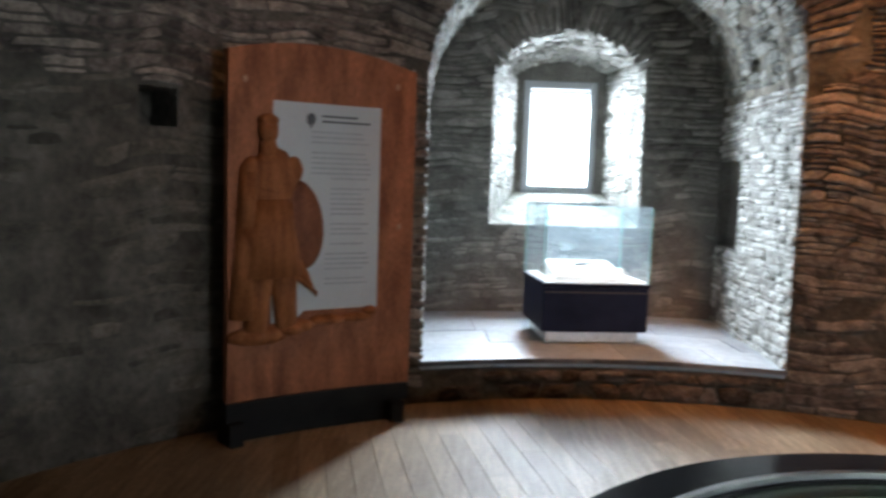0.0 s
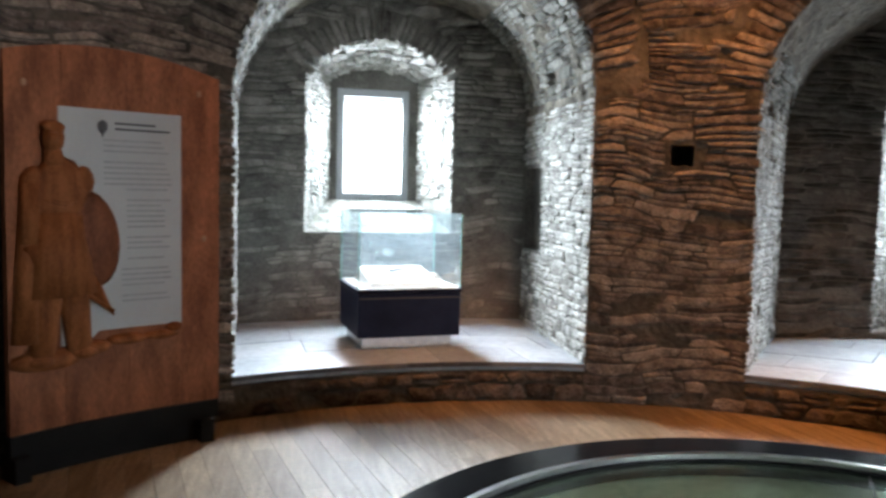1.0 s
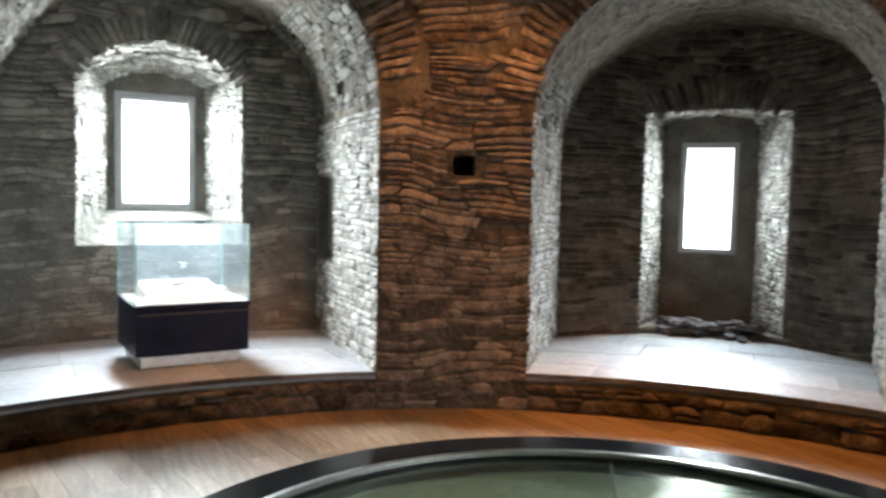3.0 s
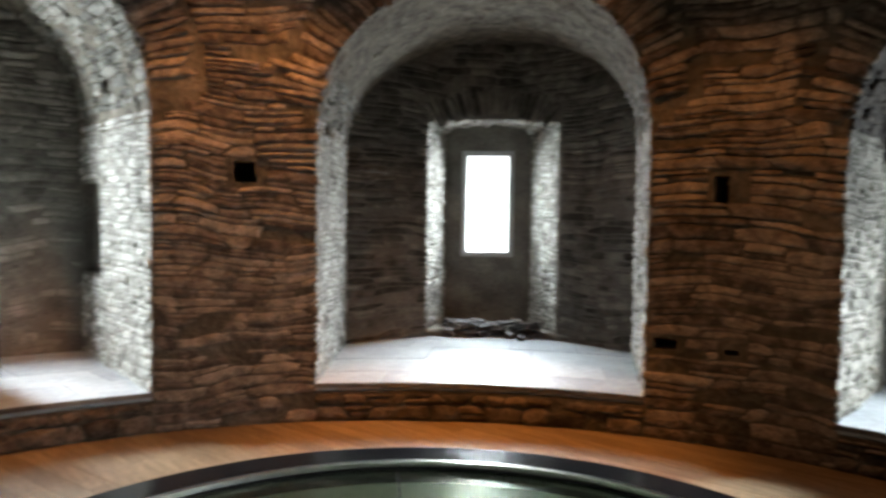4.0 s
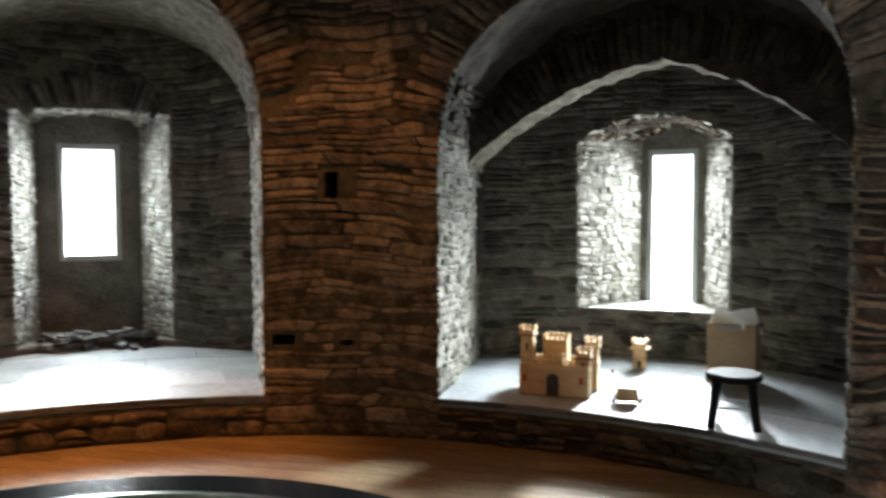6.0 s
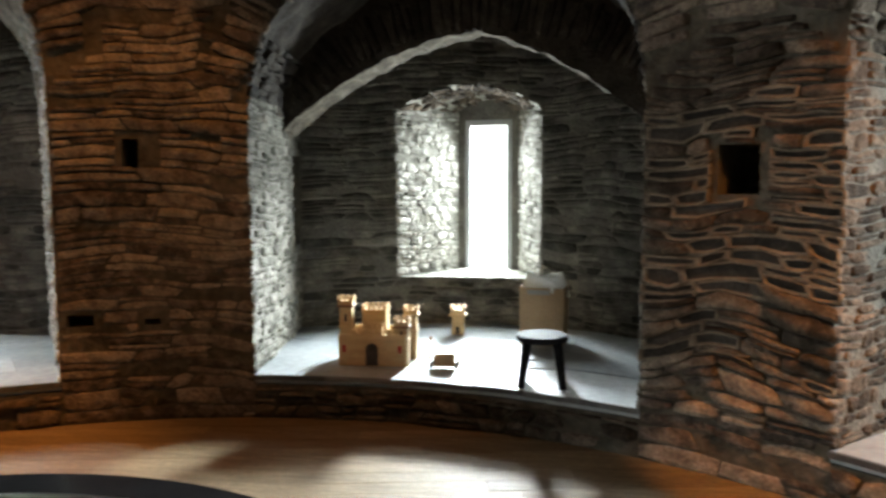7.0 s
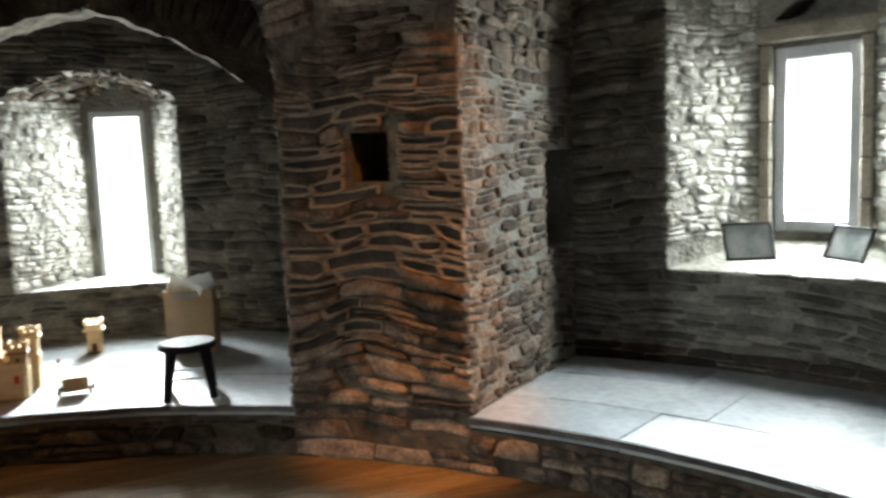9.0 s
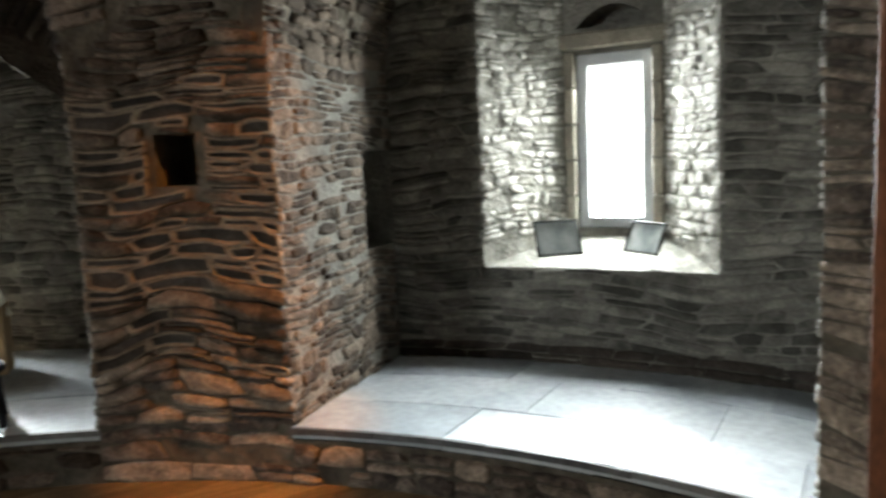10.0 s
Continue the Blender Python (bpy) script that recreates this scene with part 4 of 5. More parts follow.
def stool():
    m = Matrix.Translation((4.035, -1.225, SILL + 0.004)) @ pose(0, 0, 0, 0, 0, -88)
    s = empty("stool", m, "low black wooden stool with a round seat and splayed legs", "stool")
    b = ring(bmesh.new(), [(0.001, 0.270), (0.148, 0.270), (0.158, 0.280), (0.158, 0.300), (0.148, 0.310), (0.001, 0.310)], 40)
    part("seat", b, M_STOOL, s)
    for x, y in ((-0.09, -0.09), (0.09, -0.09), (-0.09, 0.09), (0.09, 0.09)):
        part("leg", cone(bmesh.new(), 0.021, 0.031, (x * 1.40, y * 1.40, 0.0), (x, y, 0.277), 10), M_STOOL, s)
    for y in (-0.108, 0.108):
        part("stretcher", cone(bmesh.new(), 0.008, 0.008, (-0.108, y, 0.12), (0.108, y, 0.12), 8), M_STEEL, s)


stool()


def carton():
    m = Matrix.Translation((5.22, -1.19, SILL + 0.004)) @ pose(0, 0, 0, 0, 0, -98)
    c = empty("cardboard_box", m, "open brown cardboard box filled with white paper", "box")
    w, d, h = 0.33, 0.22, 0.44
    for nm, x, y, sx, sy in (("front", 0, -d / 2, w, 0.006), ("back", 0, d / 2, w, 0.006), ("side", -w / 2, 0, 0.006, d - 0.008), ("side", w / 2, 0, 0.006, d - 0.008)):
        part(nm, box(bmesh.new(), x, y, h / 2, sx, sy, h, bevel=0.001), M_CARD, c)
    part("bottom", box(bmesh.new(), 0, 0, 0.006, w - 0.01, d - 0.01, 0.006), M_CARD, c)
    part("label", box(bmesh.new(), -0.02, -d / 2 - 0.0045, 0.405, 0.17, 0.002, 0.035), M_GREYINK, c, "grey printed band")
    rng = random.Random(2)
    for i in range(7):
        turn = pose(0, 0, 0, 12 * rng.uniform(-1, 1), 25 * rng.uniform(-1, 1), rng.uniform(-20, 20))
        p = box(bmesh.new(), rng.uniform(-0.04, 0.04), -0.07 + i * 0.022, h - 0.06 + rng.uniform(0, 0.05), 0.25, 0.003, 0.20, turn)
        sheet = part("paper_sheet", p, M_PAPER)
        sheet.matrix_world = m
        tagged(sheet, "white paper sheet standing loosely in the box", "paper", "sheets in the box")


carton()


# ---- framed prints on the last window's sill ----
def framed_print(a, rho, z, yaw, w, h):
    m = Matrix.Translation(polar(rho, a, z)) @ pose(0, 0, 0, 0, 0, yaw) @ pose(0, 0, 0, -24, 0, 0)
    f = empty("picture_frame", m, "small framed grey landscape print leaning on the window sill", "picture frame", "prints on the sill")
    for nm, x, zz, sx, sz in (("frame_side", -w / 2 + 0.006, h / 2, 0.012, h), ("frame_side", w / 2 - 0.006, h / 2, 0.012, h),
                              ("frame_rail", 0, 0.006, w - 0.024, 0.012), ("frame_rail", 0, h - 0.006, w - 0.024, 0.012)):
        part(nm, box(bmesh.new(), x, 0, zz, sx, 0.016, sz, bevel=0.002), M_MATT, f)
    part("print", box(bmesh.new(), 0, 0.002, h / 2, w - 0.02, 0.004, h - 0.02), M_PRINT, f, "pale landscape print")
    part("strut", box(bmesh.new(), 0, 0.05, h * 0.5, 0.03, 0.004, h * 0.6, pose(0, 0, 0, 26, 0, 0)), M_CARD, f)


framed_print(-53.75, 5.26, 0.95, -56.7 - 90 + 40, 0.27, 0.215)
framed_print(-58.2, 5.42, 0.95, -56.7 - 90 - 36, 0.29, 0.19)


# ---- loose slates at the foot of the second window ----
rng = random.Random(11)
N2 = NICHES[1]
for i in range(34):
    lat = rng.uniform(-0.5, 0.5)
    dep = 6.12 - 0.42 * lat * lat + rng.uniform(-0.06, 0.26)
    sx, sy, sz = rng.uniform(0.14, 0.32), rng.uniform(0.09, 0.18), rng.uniform(0.022, 0.05)
    b = bmesh.new()
    k = 7
    lo = [b.verts.new((sx / 2 * math.cos(2 * math.pi * j / k) * rng.uniform(0.75, 1.1), sy / 2 * math.sin(2 * math.pi * j / k) * rng.uniform(0.75, 1.1), 0)) for j in range(k)]
    hi = [b.verts.new((v.co.x * 0.92, v.co.y * 0.92, sz * rng.uniform(0.8, 1.1))) for v in lo]
    b.faces.new(lo[::-1])
    b.faces.new(hi)
    for j in range(k):
        b.faces.new((lo[j], lo[(j + 1) % k], hi[(j + 1) % k], hi[j]))
    s = part("loose_slate", b, M_SLATE)
    base = SILL + 0.003 if dep < 6.1 else 0.36
    s.matrix_world = Matrix.Translation(local(N2, lat, dep, base + 0.012 * (i % 4))) @ pose(0, 0, 0, rng.uniform(-9, 9), rng.uniform(-9, 9), rng.uniform(0, 180))
    tagged(s, "loose broken grey slate lying at the window recess", "stone", "loose slates")


# ---- rubble stones, last ----
rng = random.Random(77)
TEMPLATES = []
for i in range(36):
    k = 8
    out = []
    ex = rng.uniform(4.0, 12.0)
    for j in range(k):
        a = 2 * math.pi * (j + 0.5) / k
        c, s = math.cos(a), math.sin(a)
        x = math.copysign(abs(c) ** (2 / ex), c) * 0.5 * rng.uniform(0.80, 1.08)
        y = math.copysign(abs(s) ** (2 / ex), s) * 0.5 * rng.uniform(0.72, 1.12)
        out.append((x, y))
    taper = rng.uniform(-0.8, 0.8)
    sag = rng.uniform(-0.35, 0.35)
    out = [(x, y * (1 + taper * x) + sag * (x * x - 0.12)) for x, y in out]
    v = [(x, y, -0.6) for x, y in out]
    v += [(x * 0.98, y * 0.97, rng.uniform(0.45, 0.85)) for x, y in out]
    v += [(x * rng.uniform(0.88, 0.97), y * rng.uniform(0.76, 0.93), rng.uniform(0.75, 1.08)) for x, y in out]
    v.append((rng.uniform(-0.1, 0.1), rng.uniform(-0.1, 0.1), rng.uniform(0.85, 1.1)))
    f = []
    for lay in (0, k):
        f += [(lay + j, lay + (j + 1) % k, lay + k + (j + 1) % k, lay + k + j) for j in range(k)]
    f += [(2 * k + j, 2 * k + (j + 1) % k, 3 * k) for j in range(k)]
    TEMPLATES.append((np.array(v), f))


def placed(pf, ref, u, w, ln, ht, dp, twist=0.0, sink=0.0):
    """The 4 x 4 place of a stone at (u, w) of the surface pf, facing ref."""
    e = 0.01
    p = pf(u, w)
    tu = (pf(u + e, w) - pf(u - e, w)).normalized()
    tv = (pf(u, w + e) - pf(u, w - e)).normalized()
    nn = tu.cross(tv).normalized()
    if nn.dot(ref - p) < 0:
        nn = -nn
    tv = nn.cross(tu)
    if twist:
        c, s = math.cos(twist), math.sin(twist)
        tu, tv = tu * c + tv * s, tv * c - tu * s
    m = np.eye(4)
    m[:3, 0], m[:3, 1], m[:3, 2], m[:3, 3] = tu * ln, tv * ht, nn * dp, p - nn * sink
    return m


RING = 8
STONE_FACES = [(lay + j, lay + (j + 1) % RING, lay + RING + (j + 1) % RING, lay + RING + j) for lay in (0, RING) for j in range(RING)]
STONE_FACES += [(2 * RING + j, 2 * RING + (j + 1) % RING, 3 * RING) for j in range(RING)]
POINT_FACES = [(lay + j, lay + (j + 1) % RING, lay + RING + (j + 1) % RING, lay + RING + j) for lay in (0, RING, 2 * RING) for j in range(RING)]


def facing(pf, ref, u, w):
    """The normal of the surface pf at (u, w), towards ref."""
    e = 0.01
    nn = (pf(u + e, w) - pf(u - e, w)).cross(pf(u, w + e) - pf(u, w - e)).normalized()
    return -nn if nn.dot(ref - pf(u, w)) < 0 else nn


def templ(m, rng):
    """A stone of a common shape at the place m."""
    v, f = TEMPLATES[rng.randrange(len(TEMPLATES))]
    return v @ m[:3, :3].T + m[:3, 3], f


def cell_stone(pf, ref, loop, mid, d, joint, rng, deep=False):
    """One rubble stone that fills a cell of the wall but for its joints; deep: the stone lies back between raised pointing."""
    nn = facing(pf, ref, *mid)
    hu = max(p[0] for p in loop) - min(p[0] for p in loop)
    hw = max(p[1] for p in loop) - min(p[1] for p in loop)

    def shrunk(by):
        ku, kw = max(0.3, 1 - 2 * by / hu), max(0.3, 1 - 2 * by / hw)
        return [(mid[0] + (u - mid[0]) * ku, mid[1] + (w - mid[1]) * kw) for u, w in loop]
    tu, tw = rng.gauss(0, 0.22), rng.gauss(0, 0.22)

    def lifted(pts, f0, f1):
        return [pf(u, w) + nn * (d * rng.uniform(f0, f1) * (1 + tu * (u - mid[0]) / hu * 2 + tw * (w - mid[1]) / hw * 2)) for u, w in pts]
    edge = shrunk(joint / 2)
    v = [pf(u, w) - nn * 0.012 for u, w in edge] + lifted(edge, 0.55, 0.8)
    v += lifted(shrunk(joint / 2 + min(0.013, hw * 0.2)), 0.9, 1.08)
    v.append(pf(*mid) + nn * d * rng.uniform(1.0, 1.12))
    stone = (np.array(v), STONE_FACES)
    if not deep:
        return stone, None
    hi = 0.034
    ring = [pf(u, w) - nn * 0.01 for u, w in loop] + [pf(u, w) + nn * hi * rng.uniform(0.75, 1.2) for u, w in loop]
    ring += [pf(u, w) + nn * hi * rng.uniform(0.75, 1.1) for u, w in shrunk(0.010)] + [pf(u, w) for u, w in shrunk(0.019)]
    return stone, (np.array(ring), POINT_FACES)


def courses(pf, ref, U, V, ok, hts, lens, deps, rng, skip=0.03, wave=0.02, bulge=None, joint=0.010, recess=None):
    """Rubble in wavy courses over a surface; ok(u, w) tells where stones may lie, recess(u, w) how often they lie back between pointing."""
    out, dark, ridges = [], [], []
    ws = [0.0]
    while ws[-1] < V - 0.015:
        ws.append(min(V, ws[-1] + rng.uniform(*hts)))
    salt = rng.uniform(0, 50)

    def line(k, u):
        if k in (0, len(ws) - 1):
            return ws[k]
        w = ws[k]
        fade = min(1.0, w / 0.15, (V - w) / 0.15)
        slow = wave * (noise.noise(Vector((u * 0.9, w * 0.9, salt))) + 0.6 * noise.noise(Vector((u * 2.3, w * 1.4, salt + 9))))
        return w + fade * slow + 0.30 * min(w - ws[k - 1], ws[k + 1] - w) * noise.noise(Vector((u * 7.0, k * 3.7, salt)))
    for k in range(len(ws) - 1):
        h = ws[k + 1] - ws[k]
        runs, start, u = [], None, 0.0
        while u <= U + 1e-6:
            good = ok(u, (line(k, u) + line(k + 1, u)) / 2)
            if good and start is None:
                start = u
            if not good and start is not None:
                runs.append((start, u))
                start = None
            u += 0.025
        if start is not None:
            runs.append((start, U))
        for a, b in runs:
            a -= rng.uniform(0, 0.022) if a > 0 else 0
            b += rng.uniform(0, 0.022) if b < U else 0
            x, s0 = a, 0.0
            while x < b - 0.03:
                ln = rng.uniform(*lens) * (0.6 + 0.7 * h / hts[1])
                e = x + ln
                if b - e < lens[0] * 0.7:
                    e = b
                s1 = rng.gauss(0, 0.4) * h if e < b else 0.0
                uc = (x + e) / 2
                wc = (line(k, uc) + line(k + 1, uc)) / 2
                if rng.random() > (skip(uc, wc) if callable(skip) else skip):
                    bands = [(0.0, 1.0)]
                    if h > 0.052 and rng.random() < 0.28:
                        cut = rng.uniform(0.35, 0.65)
                        bands = [(0.0, cut), (cut, 1.0)]
                    for f0, f1 in bands:
                        loop = []
                        for g, f in ((f0, 0.0), (f0, 0.34), (f0, 0.67), (f0, 1.0), (f1, 1.0), (f1, 0.66), (f1, 0.33), (f1, 0.0)):
                            q = x + s0 * (g - 0.5) + (e - x + (s1 - s0) * (g - 0.5)) * f
                            ends = f in (0.0, 1.0)
                            g2 = g + (rng.uniform(0.02, 0.22) * (f1 - f0) * (1 if g == f0 else -1) if ends else 0)
                            q += (0.5 - f) * rng.uniform(0, 0.012) if ends else 0
                            lo, hi = line(k, q), line(k + 1, q)
                            loop.append((q, lo + (hi - lo) * g2))
                        mid = (sum(p[0] for p in loop) / RING, sum(p[1] for p in loop) / RING)
                        d = rng.uniform(*deps) * (bulge(*mid) if bulge else 1.0)
                        deep = recess is not None and rng.random() < recess(*mid)
                        gap = (joint(*mid) if callable(joint) else joint) * rng.uniform(0.6, 1.4)
                        stone, ridge = cell_stone(pf, ref, loop, mid, 0.006 if deep else d, gap, rng, deep)
                        (dark if deep else out).append(stone)
                        if ridge:
                            ridges.append(ridge)
                x, s0 = e, s1
    return out if recess is None else (out, dark, ridges)


def fan(pf, ref, c, rx, rz, a0, a1, thick, length, deps, rng, p=2.0, lips=(-0.03, 0.008)):
    """Thin stones set on edge round an arch about c, in the surface's own plane; p: how full its right haunch is."""
    out = []
    a = a0
    while a < a1:
        t = rng.uniform(*thick)
        da = t / ((rx + rz) / 2)
        m = a + da / 2
        ln = rng.uniform(*length)
        ca, sa = math.cos(m), math.sin(m)
        turn = math.atan2(rz * sa, rx * ca)
        if ca > 0:
            ca, sa = ca ** (2 / p), sa ** (2 / p)
        off = ln / 2 + rng.uniform(*lips)
        u, w = c[0] + rx * ca + off * math.cos(turn), c[1] + rz * sa + off * math.sin(turn)
        out.append(templ(placed(pf, ref, u, w, ln, t * 1.02, rng.uniform(*deps), turn + rng.gauss(0, 0.05)), rng))
        a += da
    return out


def joined(name, stones, mat, parent, kind="stuff"):
    vs, fs, base = [], [], 0
    for v, f in stones:
        vs.append(v)
        fs += [tuple(i + base for i in q) for q in f]
        base += len(v)
    ob = link(name, np.concatenate(vs).tolist(), fs, mat, parent, True)
    return tagged(ob, kind=kind)


def lay(stones, parent, mat, joined_mat, near, rng, limit=290):
    """The stones of one wall: those near the walk as parts, the rest as one mesh."""
    rest = []
    count = 0
    for v, f in stones:
        c = v.mean(axis=0)
        if count < limit and near(c):
            ob = link("stone", (v - c).tolist(), f, mat, parent, True)
            ob.location = c.tolist()
            count += 1
        else:
            rest.append((v, f))
    if rest:
        joined("rubble", rest, joined_mat, parent)


# the round wall
A_LEFT, A_RIGHT = 150.0, -95.0
CEN = Vector((0, 0, 1.5))


def on_wall(u, w):
    return polar(R_IN, A_LEFT - math.degrees(u / R_IN), w)


def wall_ok(u, w):
    deg = A_LEFT - math.degrees(u / R_IN)
    for a0, a1, z0, z1 in HOLES:
        if a0 - 0.75 < deg < a1 + 0.75 and z0 - 0.035 < w < z1 + 0.035:
            return False
    for n in NICHES:
        off = deg - n["c"]
        if abs(off) > 30:
            continue
        lat = R_IN * math.sin(radians(off))
        m, h = span(n)
        if w < n["s"]:
            if abs(lat - m) < h + 0.004:
                return False
        else:
            band = 0.33 * min(1.0, (w - n["s"]) / 0.25)
            p = 2.0 if lat > m else n["p"]
            if (abs(lat - m) / (h + 0.004 + band)) ** p + ((w - n["s"]) / (n["r"] + 0.36)) ** p < 1:
                return False
    return True


def relief(u, w):
    """Mortar is smeared over the stones low down and on the dark stretch past the panel."""
    deg = A_LEFT - math.degrees(u / R_IN)
    k = 0.38 + 0.62 * min(1.0, max(0.0, (w - 1.0) / 0.8))
    if deg > 114:
        k *= 0.4
    elif 5 < deg < 28:
        k *= 0.6
    return k * (0.8 + 0.5 * noise.noise(Vector((u * 1.5, w * 1.5, 3))))


def gaps(u, w):
    """How often a stone is lost under mortar."""
    deg = A_LEFT - math.degrees(u / R_IN)
    if deg > 114 and w < 1.95:
        return 0.66
    return 0.04 if w > 1.0 else 0.15


def bed_gap(u, w):
    """Width of the joints: filled flush low down and on the duller piers, open higher up."""
    deg = A_LEFT - math.degrees(u / R_IN)
    return 0.008 if 5 < deg < 28 else 0.008 + 0.011 * min(1.0, max(0.0, (w - 1.2) / 0.6))


def lying_back(u, w):
    """Between the last two niches many dark slates lie back behind raised pointing."""
    deg = A_LEFT - math.degrees(u / R_IN)
    if not -41 < deg < -24 or not 0.3 < w < 2.0:
        return 0.0
    return 0.76 if -40.5 < deg < -28 and 0.9 < w < 1.9 else 0.22


rng = random.Random(5)
WALL_U = radians(A_LEFT - A_RIGHT) * R_IN
PIER_U, PIER_W = radians(A_LEFT + 25.4) * R_IN, 1.08       # the pier between the last two niches
stones = courses(on_wall, CEN, WALL_U, TOP - 0.05, lambda u, w: wall_ok(u, w) and not (PIER_U < u < PIER_U + PIER_W and 0.3 < w < 2.3),
                 (0.036, 0.094), (0.11, 0.42), (0.022, 0.058), rng, gaps, 0.13, relief, bed_gap)
more, dark, ridges = courses(lambda u, w: on_wall(u + PIER_U, w + 0.3), CEN, PIER_W, 2.0, lambda u, w: wall_ok(u + PIER_U, w + 0.3),
                             (0.042, 0.095), (0.12, 0.32), (0.024, 0.05), rng, 0.02, 0.14, None, 0.012, lambda u, w: lying_back(u + PIER_U, w + 0.3))
curb, last_curb = [v for v in more if v[0][0, 2] > 0.55], [v for v in more if v[0][0, 2] <= 0.55]
for n in NICHES:
    u0 = radians(A_LEFT - n["c"]) * R_IN
    m, h = span(n)
    ax = radians((n["hl"] + n["hr"]) / 2) * R_IN
    stones += fan(on_wall, CEN, (u0 - m, n["s"]), ax, n["r"], 0.16, math.pi - 0.16, (0.040, 0.075), (0.26, 0.40), (0.02, 0.05), rng, n["p"])
# the low curb walls under the niches
for n in NICHES:
    u0 = radians(A_LEFT - n["c"] - n["hl"]) * R_IN
    wide = radians(n["hl"] + n["hr"]) * R_IN
    (last_curb if n is NICHES[3] else curb).extend(courses(lambda u, w: on_wall(u + u0, w), CEN, wide, SILL - 0.075, lambda u, w: True, (0.075, 0.13), (0.08, 0.22), (0.014, 0.038), rng, 0.09, 0.03, None, 0.016))
stones.append(templ(placed(on_wall, CEN, radians(A_LEFT - 135.5) * R_IN, 1.44, 0.22, 0.13, 0.02), rng))
lay(dark, wall_tower, M_DARK, M_DARK_J, lambda p: True, rng)
joined("pointing", ridges, M_RIDGE, wall_tower)
near_wall = lambda p: 0.2 < p[2] < 2.6 and 60 < math.degrees(math.atan2(p[1], p[0])) < 75.4
smeared = [m for m in stones if m[0][0, 2] < 1.95 and math.degrees(math.atan2(m[0][0, 1], m[0][0, 0])) > 113.5]
gone = {id(m) for m in smeared}
stones = [m for m in stones if id(m) not in gone]
lay(curb, wall_tower, M_BROWN, M_BROWN, lambda p: False, rng)
lay(last_curb, wall_tower, M_STONE, M_STONE_J, lambda p: True, rng)
lay(smeared, wall_tower, M_SMEAR, M_SMEAR, lambda p: False, rng)
lay(stones, wall_tower, M_STONE, M_STONE_J, near_wall, rng)

# radiating stones on the face of the low arch
rng = random.Random(61)


def rib_face(u, w):
    d = RIB0 - 0.002
    return local(NICHES[2], -u, math.sqrt(d * d - u * u), w)


rib_stones = fan(rib_face, CEN, (-0.05, 0.73), 1.87, 1.87, 0.86, math.pi - 0.76, (0.045, 0.09), (0.26, 0.40), (0.01, 0.03), rng)
# face stones in the same darkened tone, as unlit
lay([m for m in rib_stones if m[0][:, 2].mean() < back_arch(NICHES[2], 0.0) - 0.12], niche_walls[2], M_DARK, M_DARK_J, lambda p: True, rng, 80)
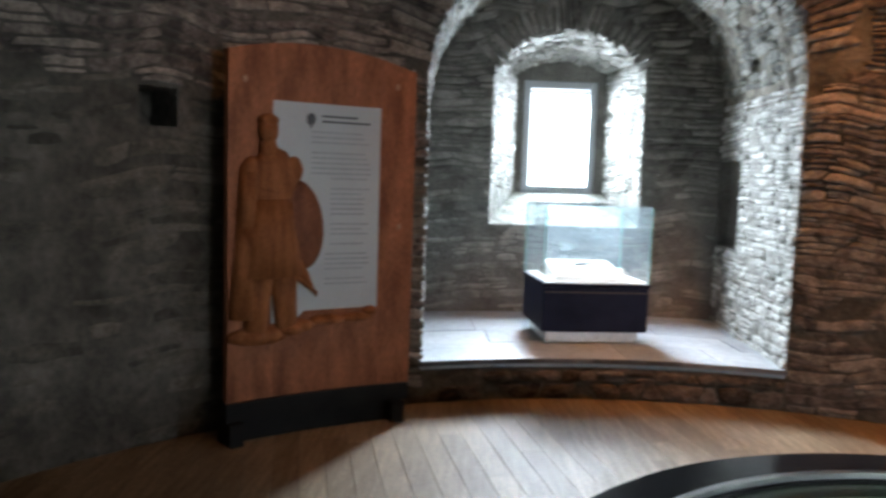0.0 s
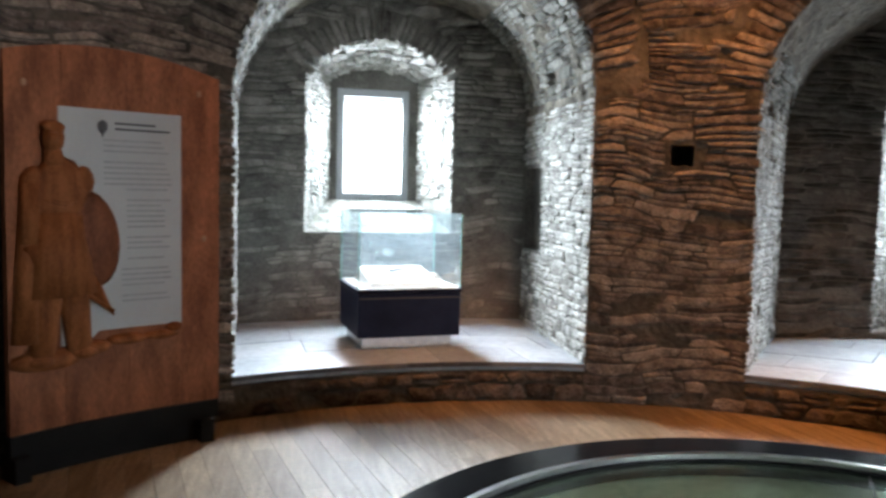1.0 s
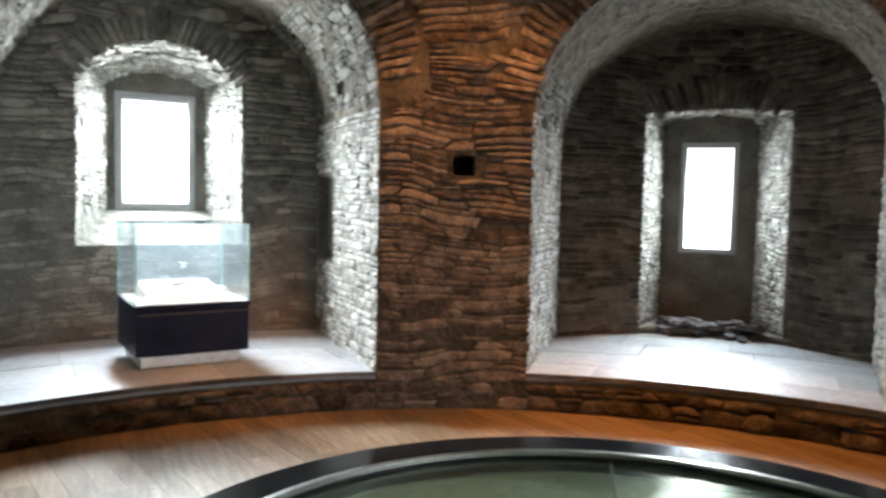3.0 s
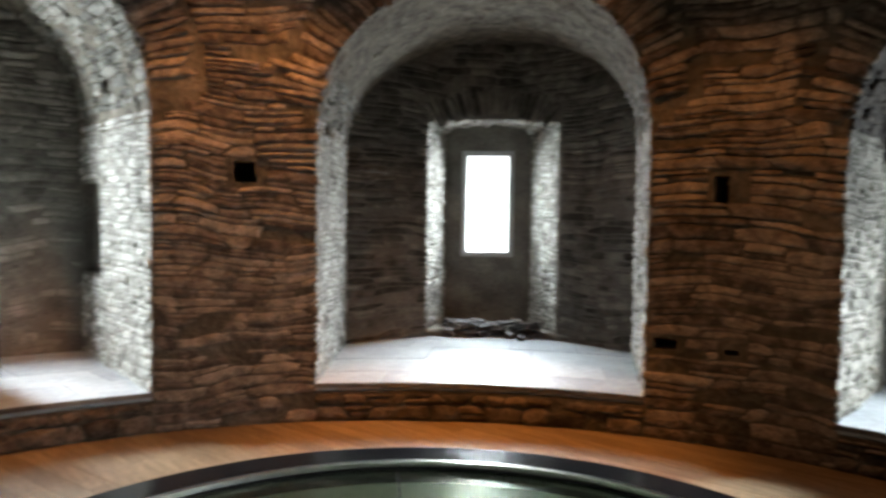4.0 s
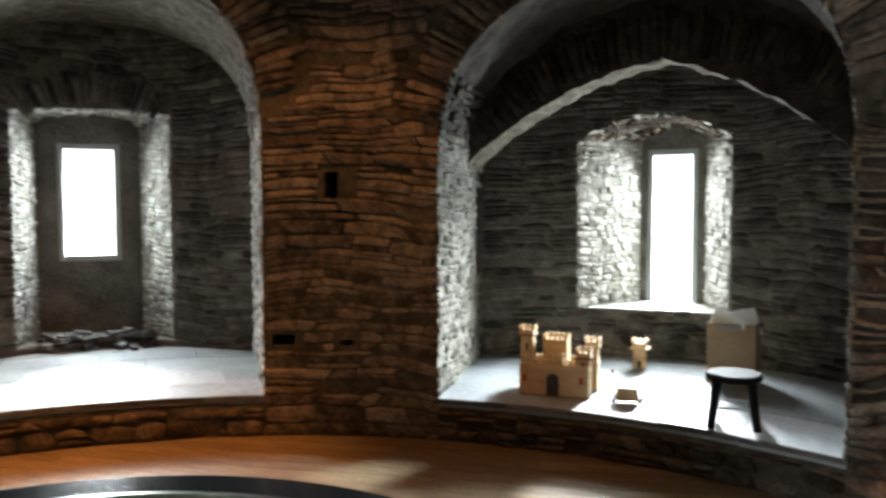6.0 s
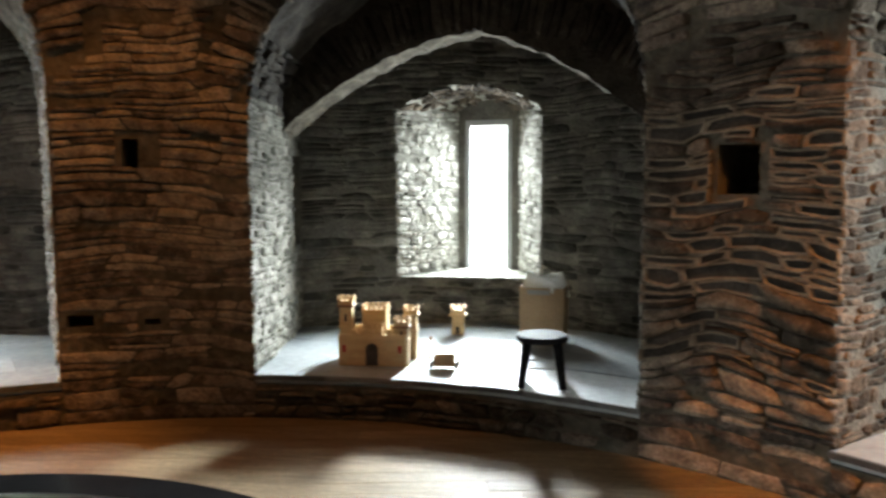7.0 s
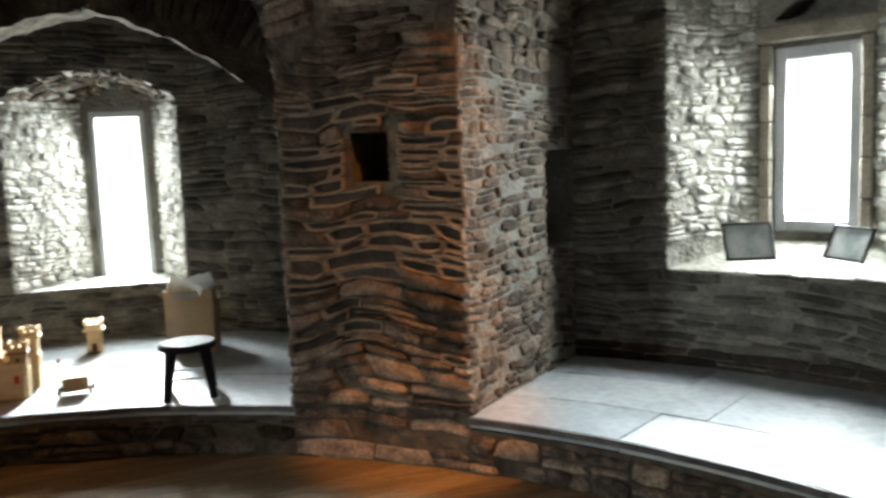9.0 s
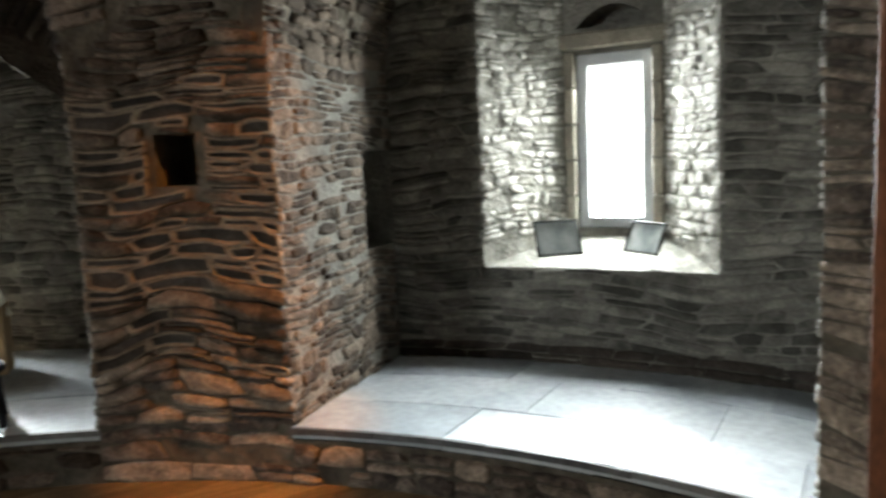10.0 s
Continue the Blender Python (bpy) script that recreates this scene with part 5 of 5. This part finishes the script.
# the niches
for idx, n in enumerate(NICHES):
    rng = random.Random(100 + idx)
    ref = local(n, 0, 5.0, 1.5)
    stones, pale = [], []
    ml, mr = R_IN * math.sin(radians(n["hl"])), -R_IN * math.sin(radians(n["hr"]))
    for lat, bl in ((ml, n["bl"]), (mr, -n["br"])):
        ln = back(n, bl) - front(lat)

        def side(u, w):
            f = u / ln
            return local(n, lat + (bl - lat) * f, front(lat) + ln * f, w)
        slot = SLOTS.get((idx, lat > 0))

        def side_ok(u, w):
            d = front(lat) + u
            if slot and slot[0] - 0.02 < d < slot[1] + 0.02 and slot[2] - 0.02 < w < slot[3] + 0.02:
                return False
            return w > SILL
        # the last niche's right side goes to the lighter wash, as if lit
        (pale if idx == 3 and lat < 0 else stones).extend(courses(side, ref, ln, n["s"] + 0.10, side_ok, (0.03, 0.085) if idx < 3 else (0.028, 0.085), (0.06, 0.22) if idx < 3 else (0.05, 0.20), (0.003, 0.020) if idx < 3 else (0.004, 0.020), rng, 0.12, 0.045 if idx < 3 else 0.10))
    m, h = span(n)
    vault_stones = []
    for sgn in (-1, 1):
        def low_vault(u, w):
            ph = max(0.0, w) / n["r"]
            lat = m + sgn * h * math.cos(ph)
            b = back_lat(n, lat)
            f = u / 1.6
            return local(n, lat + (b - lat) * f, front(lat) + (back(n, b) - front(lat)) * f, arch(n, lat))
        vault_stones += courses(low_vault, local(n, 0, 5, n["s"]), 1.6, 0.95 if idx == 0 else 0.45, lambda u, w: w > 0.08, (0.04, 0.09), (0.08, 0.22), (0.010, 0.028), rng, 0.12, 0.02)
    # the second list takes the darker limewash copy, its shade in the colour
    lit_stones, shaded = (stones, vault_stones) if idx < 2 else (pale, stones if idx == 2 else [])
    # vault stones darkened for the shade above the low arch
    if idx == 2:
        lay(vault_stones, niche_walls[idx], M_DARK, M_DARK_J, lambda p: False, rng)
    # left wall and vault stones darkened here: shade put into the colour
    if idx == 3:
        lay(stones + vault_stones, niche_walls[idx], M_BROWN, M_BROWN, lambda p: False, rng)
    stones = []
    rl, rr, r0, r1, rise = n["rec"]
    rc, rw = (rl + rr) / 2, (rl - rr) / 2

    def rear(u, w):
        lat = n["bl"] - u
        return local(n, lat, back(n, lat), w)
    tall = 0.24 if idx in (0, 1) else 0.0

    def rear_ok(u, w):
        lat = n["bl"] - u
        if w < SILL or w > back_arch(n, lat) - 0.01:
            return False
        if r0 - 0.01 < w and abs(lat - rc) < rw + 0.005:
            hd = r1 + rise * (1 - ((lat - rc) / rw) ** 2)
            if w < hd + tall:
                return False
        return True
    stones += courses(rear, ref, n["bl"] + n["br"], n["s"] + n["r"], rear_ok, (0.038, 0.086), (0.09, 0.34), (0.010, 0.030), rng,
                      (lambda u, w: 0.5 if w < 1.5 else 0.06) if idx == 0 else 0.08, 0.09, (lambda u, w: 0.3 + 0.8 * min(1.0, max(0.0, (w - 1.4) / 0.6))) if idx == 0 else (lambda u, w: 0.65), 0.012)
    if tall:
        t0 = 0.55 if idx == 0 else 0.95
        stones += fan(rear, ref, (n["bl"] - rc, r1 - rw * (1 - rise) if idx == 0 else r1 - 0.75), rw if idx == 0 else rw * 1.25, rw + 0.02 if idx == 0 else 0.80, t0, math.pi - t0, (0.042, 0.068), (0.26, 0.36), (0.022, 0.045), rng, 2.0, (0.03, 0.05))
    if idx == 3:
        # a course of dark stones along the foot of the back wall
        foot = courses(lambda u, w: rear(u, w + SILL + 0.004), ref, n["bl"] + n["br"], 0.115, lambda u, w: True, (0.055, 0.06), (0.16, 0.42), (0.024, 0.036), rng, 0.0, 0.01, None, 0.006)
        lay(foot, niche_walls[idx], M_DARK, M_DARK_J, lambda p: True, rng)
    il, ir, i0, i1 = n["inner"]
    for lat, lin in ((rl, il), (rr, ir)):
        d0, d1 = back(n, lat), n["dw"]
        ln = math.hypot(lin - lat, d1 - d0)

        def reveal(u, w):
            f = u / ln
            return local(n, lat + (lin - lat) * f, d0 + (d1 - d0) * f, w)
        lowest, highest = max(r0, i0), min(r1, i1)
        lit_stones += courses(reveal, local(n, (rl + rr) / 2, d0, 1.5), ln, highest + 0.02, lambda u, w: w > lowest, (0.028, 0.08), (0.045, 0.15), (0.004, 0.020), rng, 0.13, 0.07, None, 0.010)
    # the rough head of the recess
    ic, iw = (il + ir) / 2, (il - ir) / 2

    def soffit_at(u, w):
        f, q = max(-1.0, min(1.0, u / rw - 1)), w / (n["dw"] - back(n, rc))
        z = (r1 + rise * (1 - f * f)) * (1 - q) + (i1 + 0.10 * (1 - f * f)) * q
        return local(n, (rc + rw * f) * (1 - q) + (ic + iw * f) * q, back(n, rc + rw * f) * (1 - q) + n["dw"] * q, z)
    top_stones = courses(soffit_at, local(n, rc, 5.5, 1.5), rw * 2, n["dw"] - back(n, rc), lambda u, w: 0.02 < u < rw * 2 - 0.02, (0.05, 0.12), (0.04, 0.12), (0.008, 0.035), rng, 0.15, 0.03, None, 0.010)
    # head stones turned brown for the shade above the window light
    if idx == 2:
        lay(top_stones, niche_walls[idx], M_BROWN, M_BROWN, lambda p: False, rng)
    else:
        lit_stones += top_stones
    # lighter wash on these stones: window light put into the colour
    lay(lit_stones, niche_walls[idx], M_LIT_WASH, M_LIT_WASH_J, lambda p: R_IN - 0.1 < math.hypot(p[0], p[1]) < R_IN + 0.75 and p[2] < 2.2, rng, 200)
    lay(shaded, niche_walls[idx], M_WASH_SHADE, M_WASH_SHADE_J, lambda p: R_IN - 0.1 < math.hypot(p[0], p[1]) < R_IN + 0.75 and p[2] < 2.2, rng, 200)
    # the first niche's back stones carry that glare in their colour
    lay(stones, niche_walls[idx], M_GLARE if idx == 0 else M_GREY, M_GLARE_J if idx == 0 else M_GREY_J, lambda p: p[2] < 1.6, rng, 90)
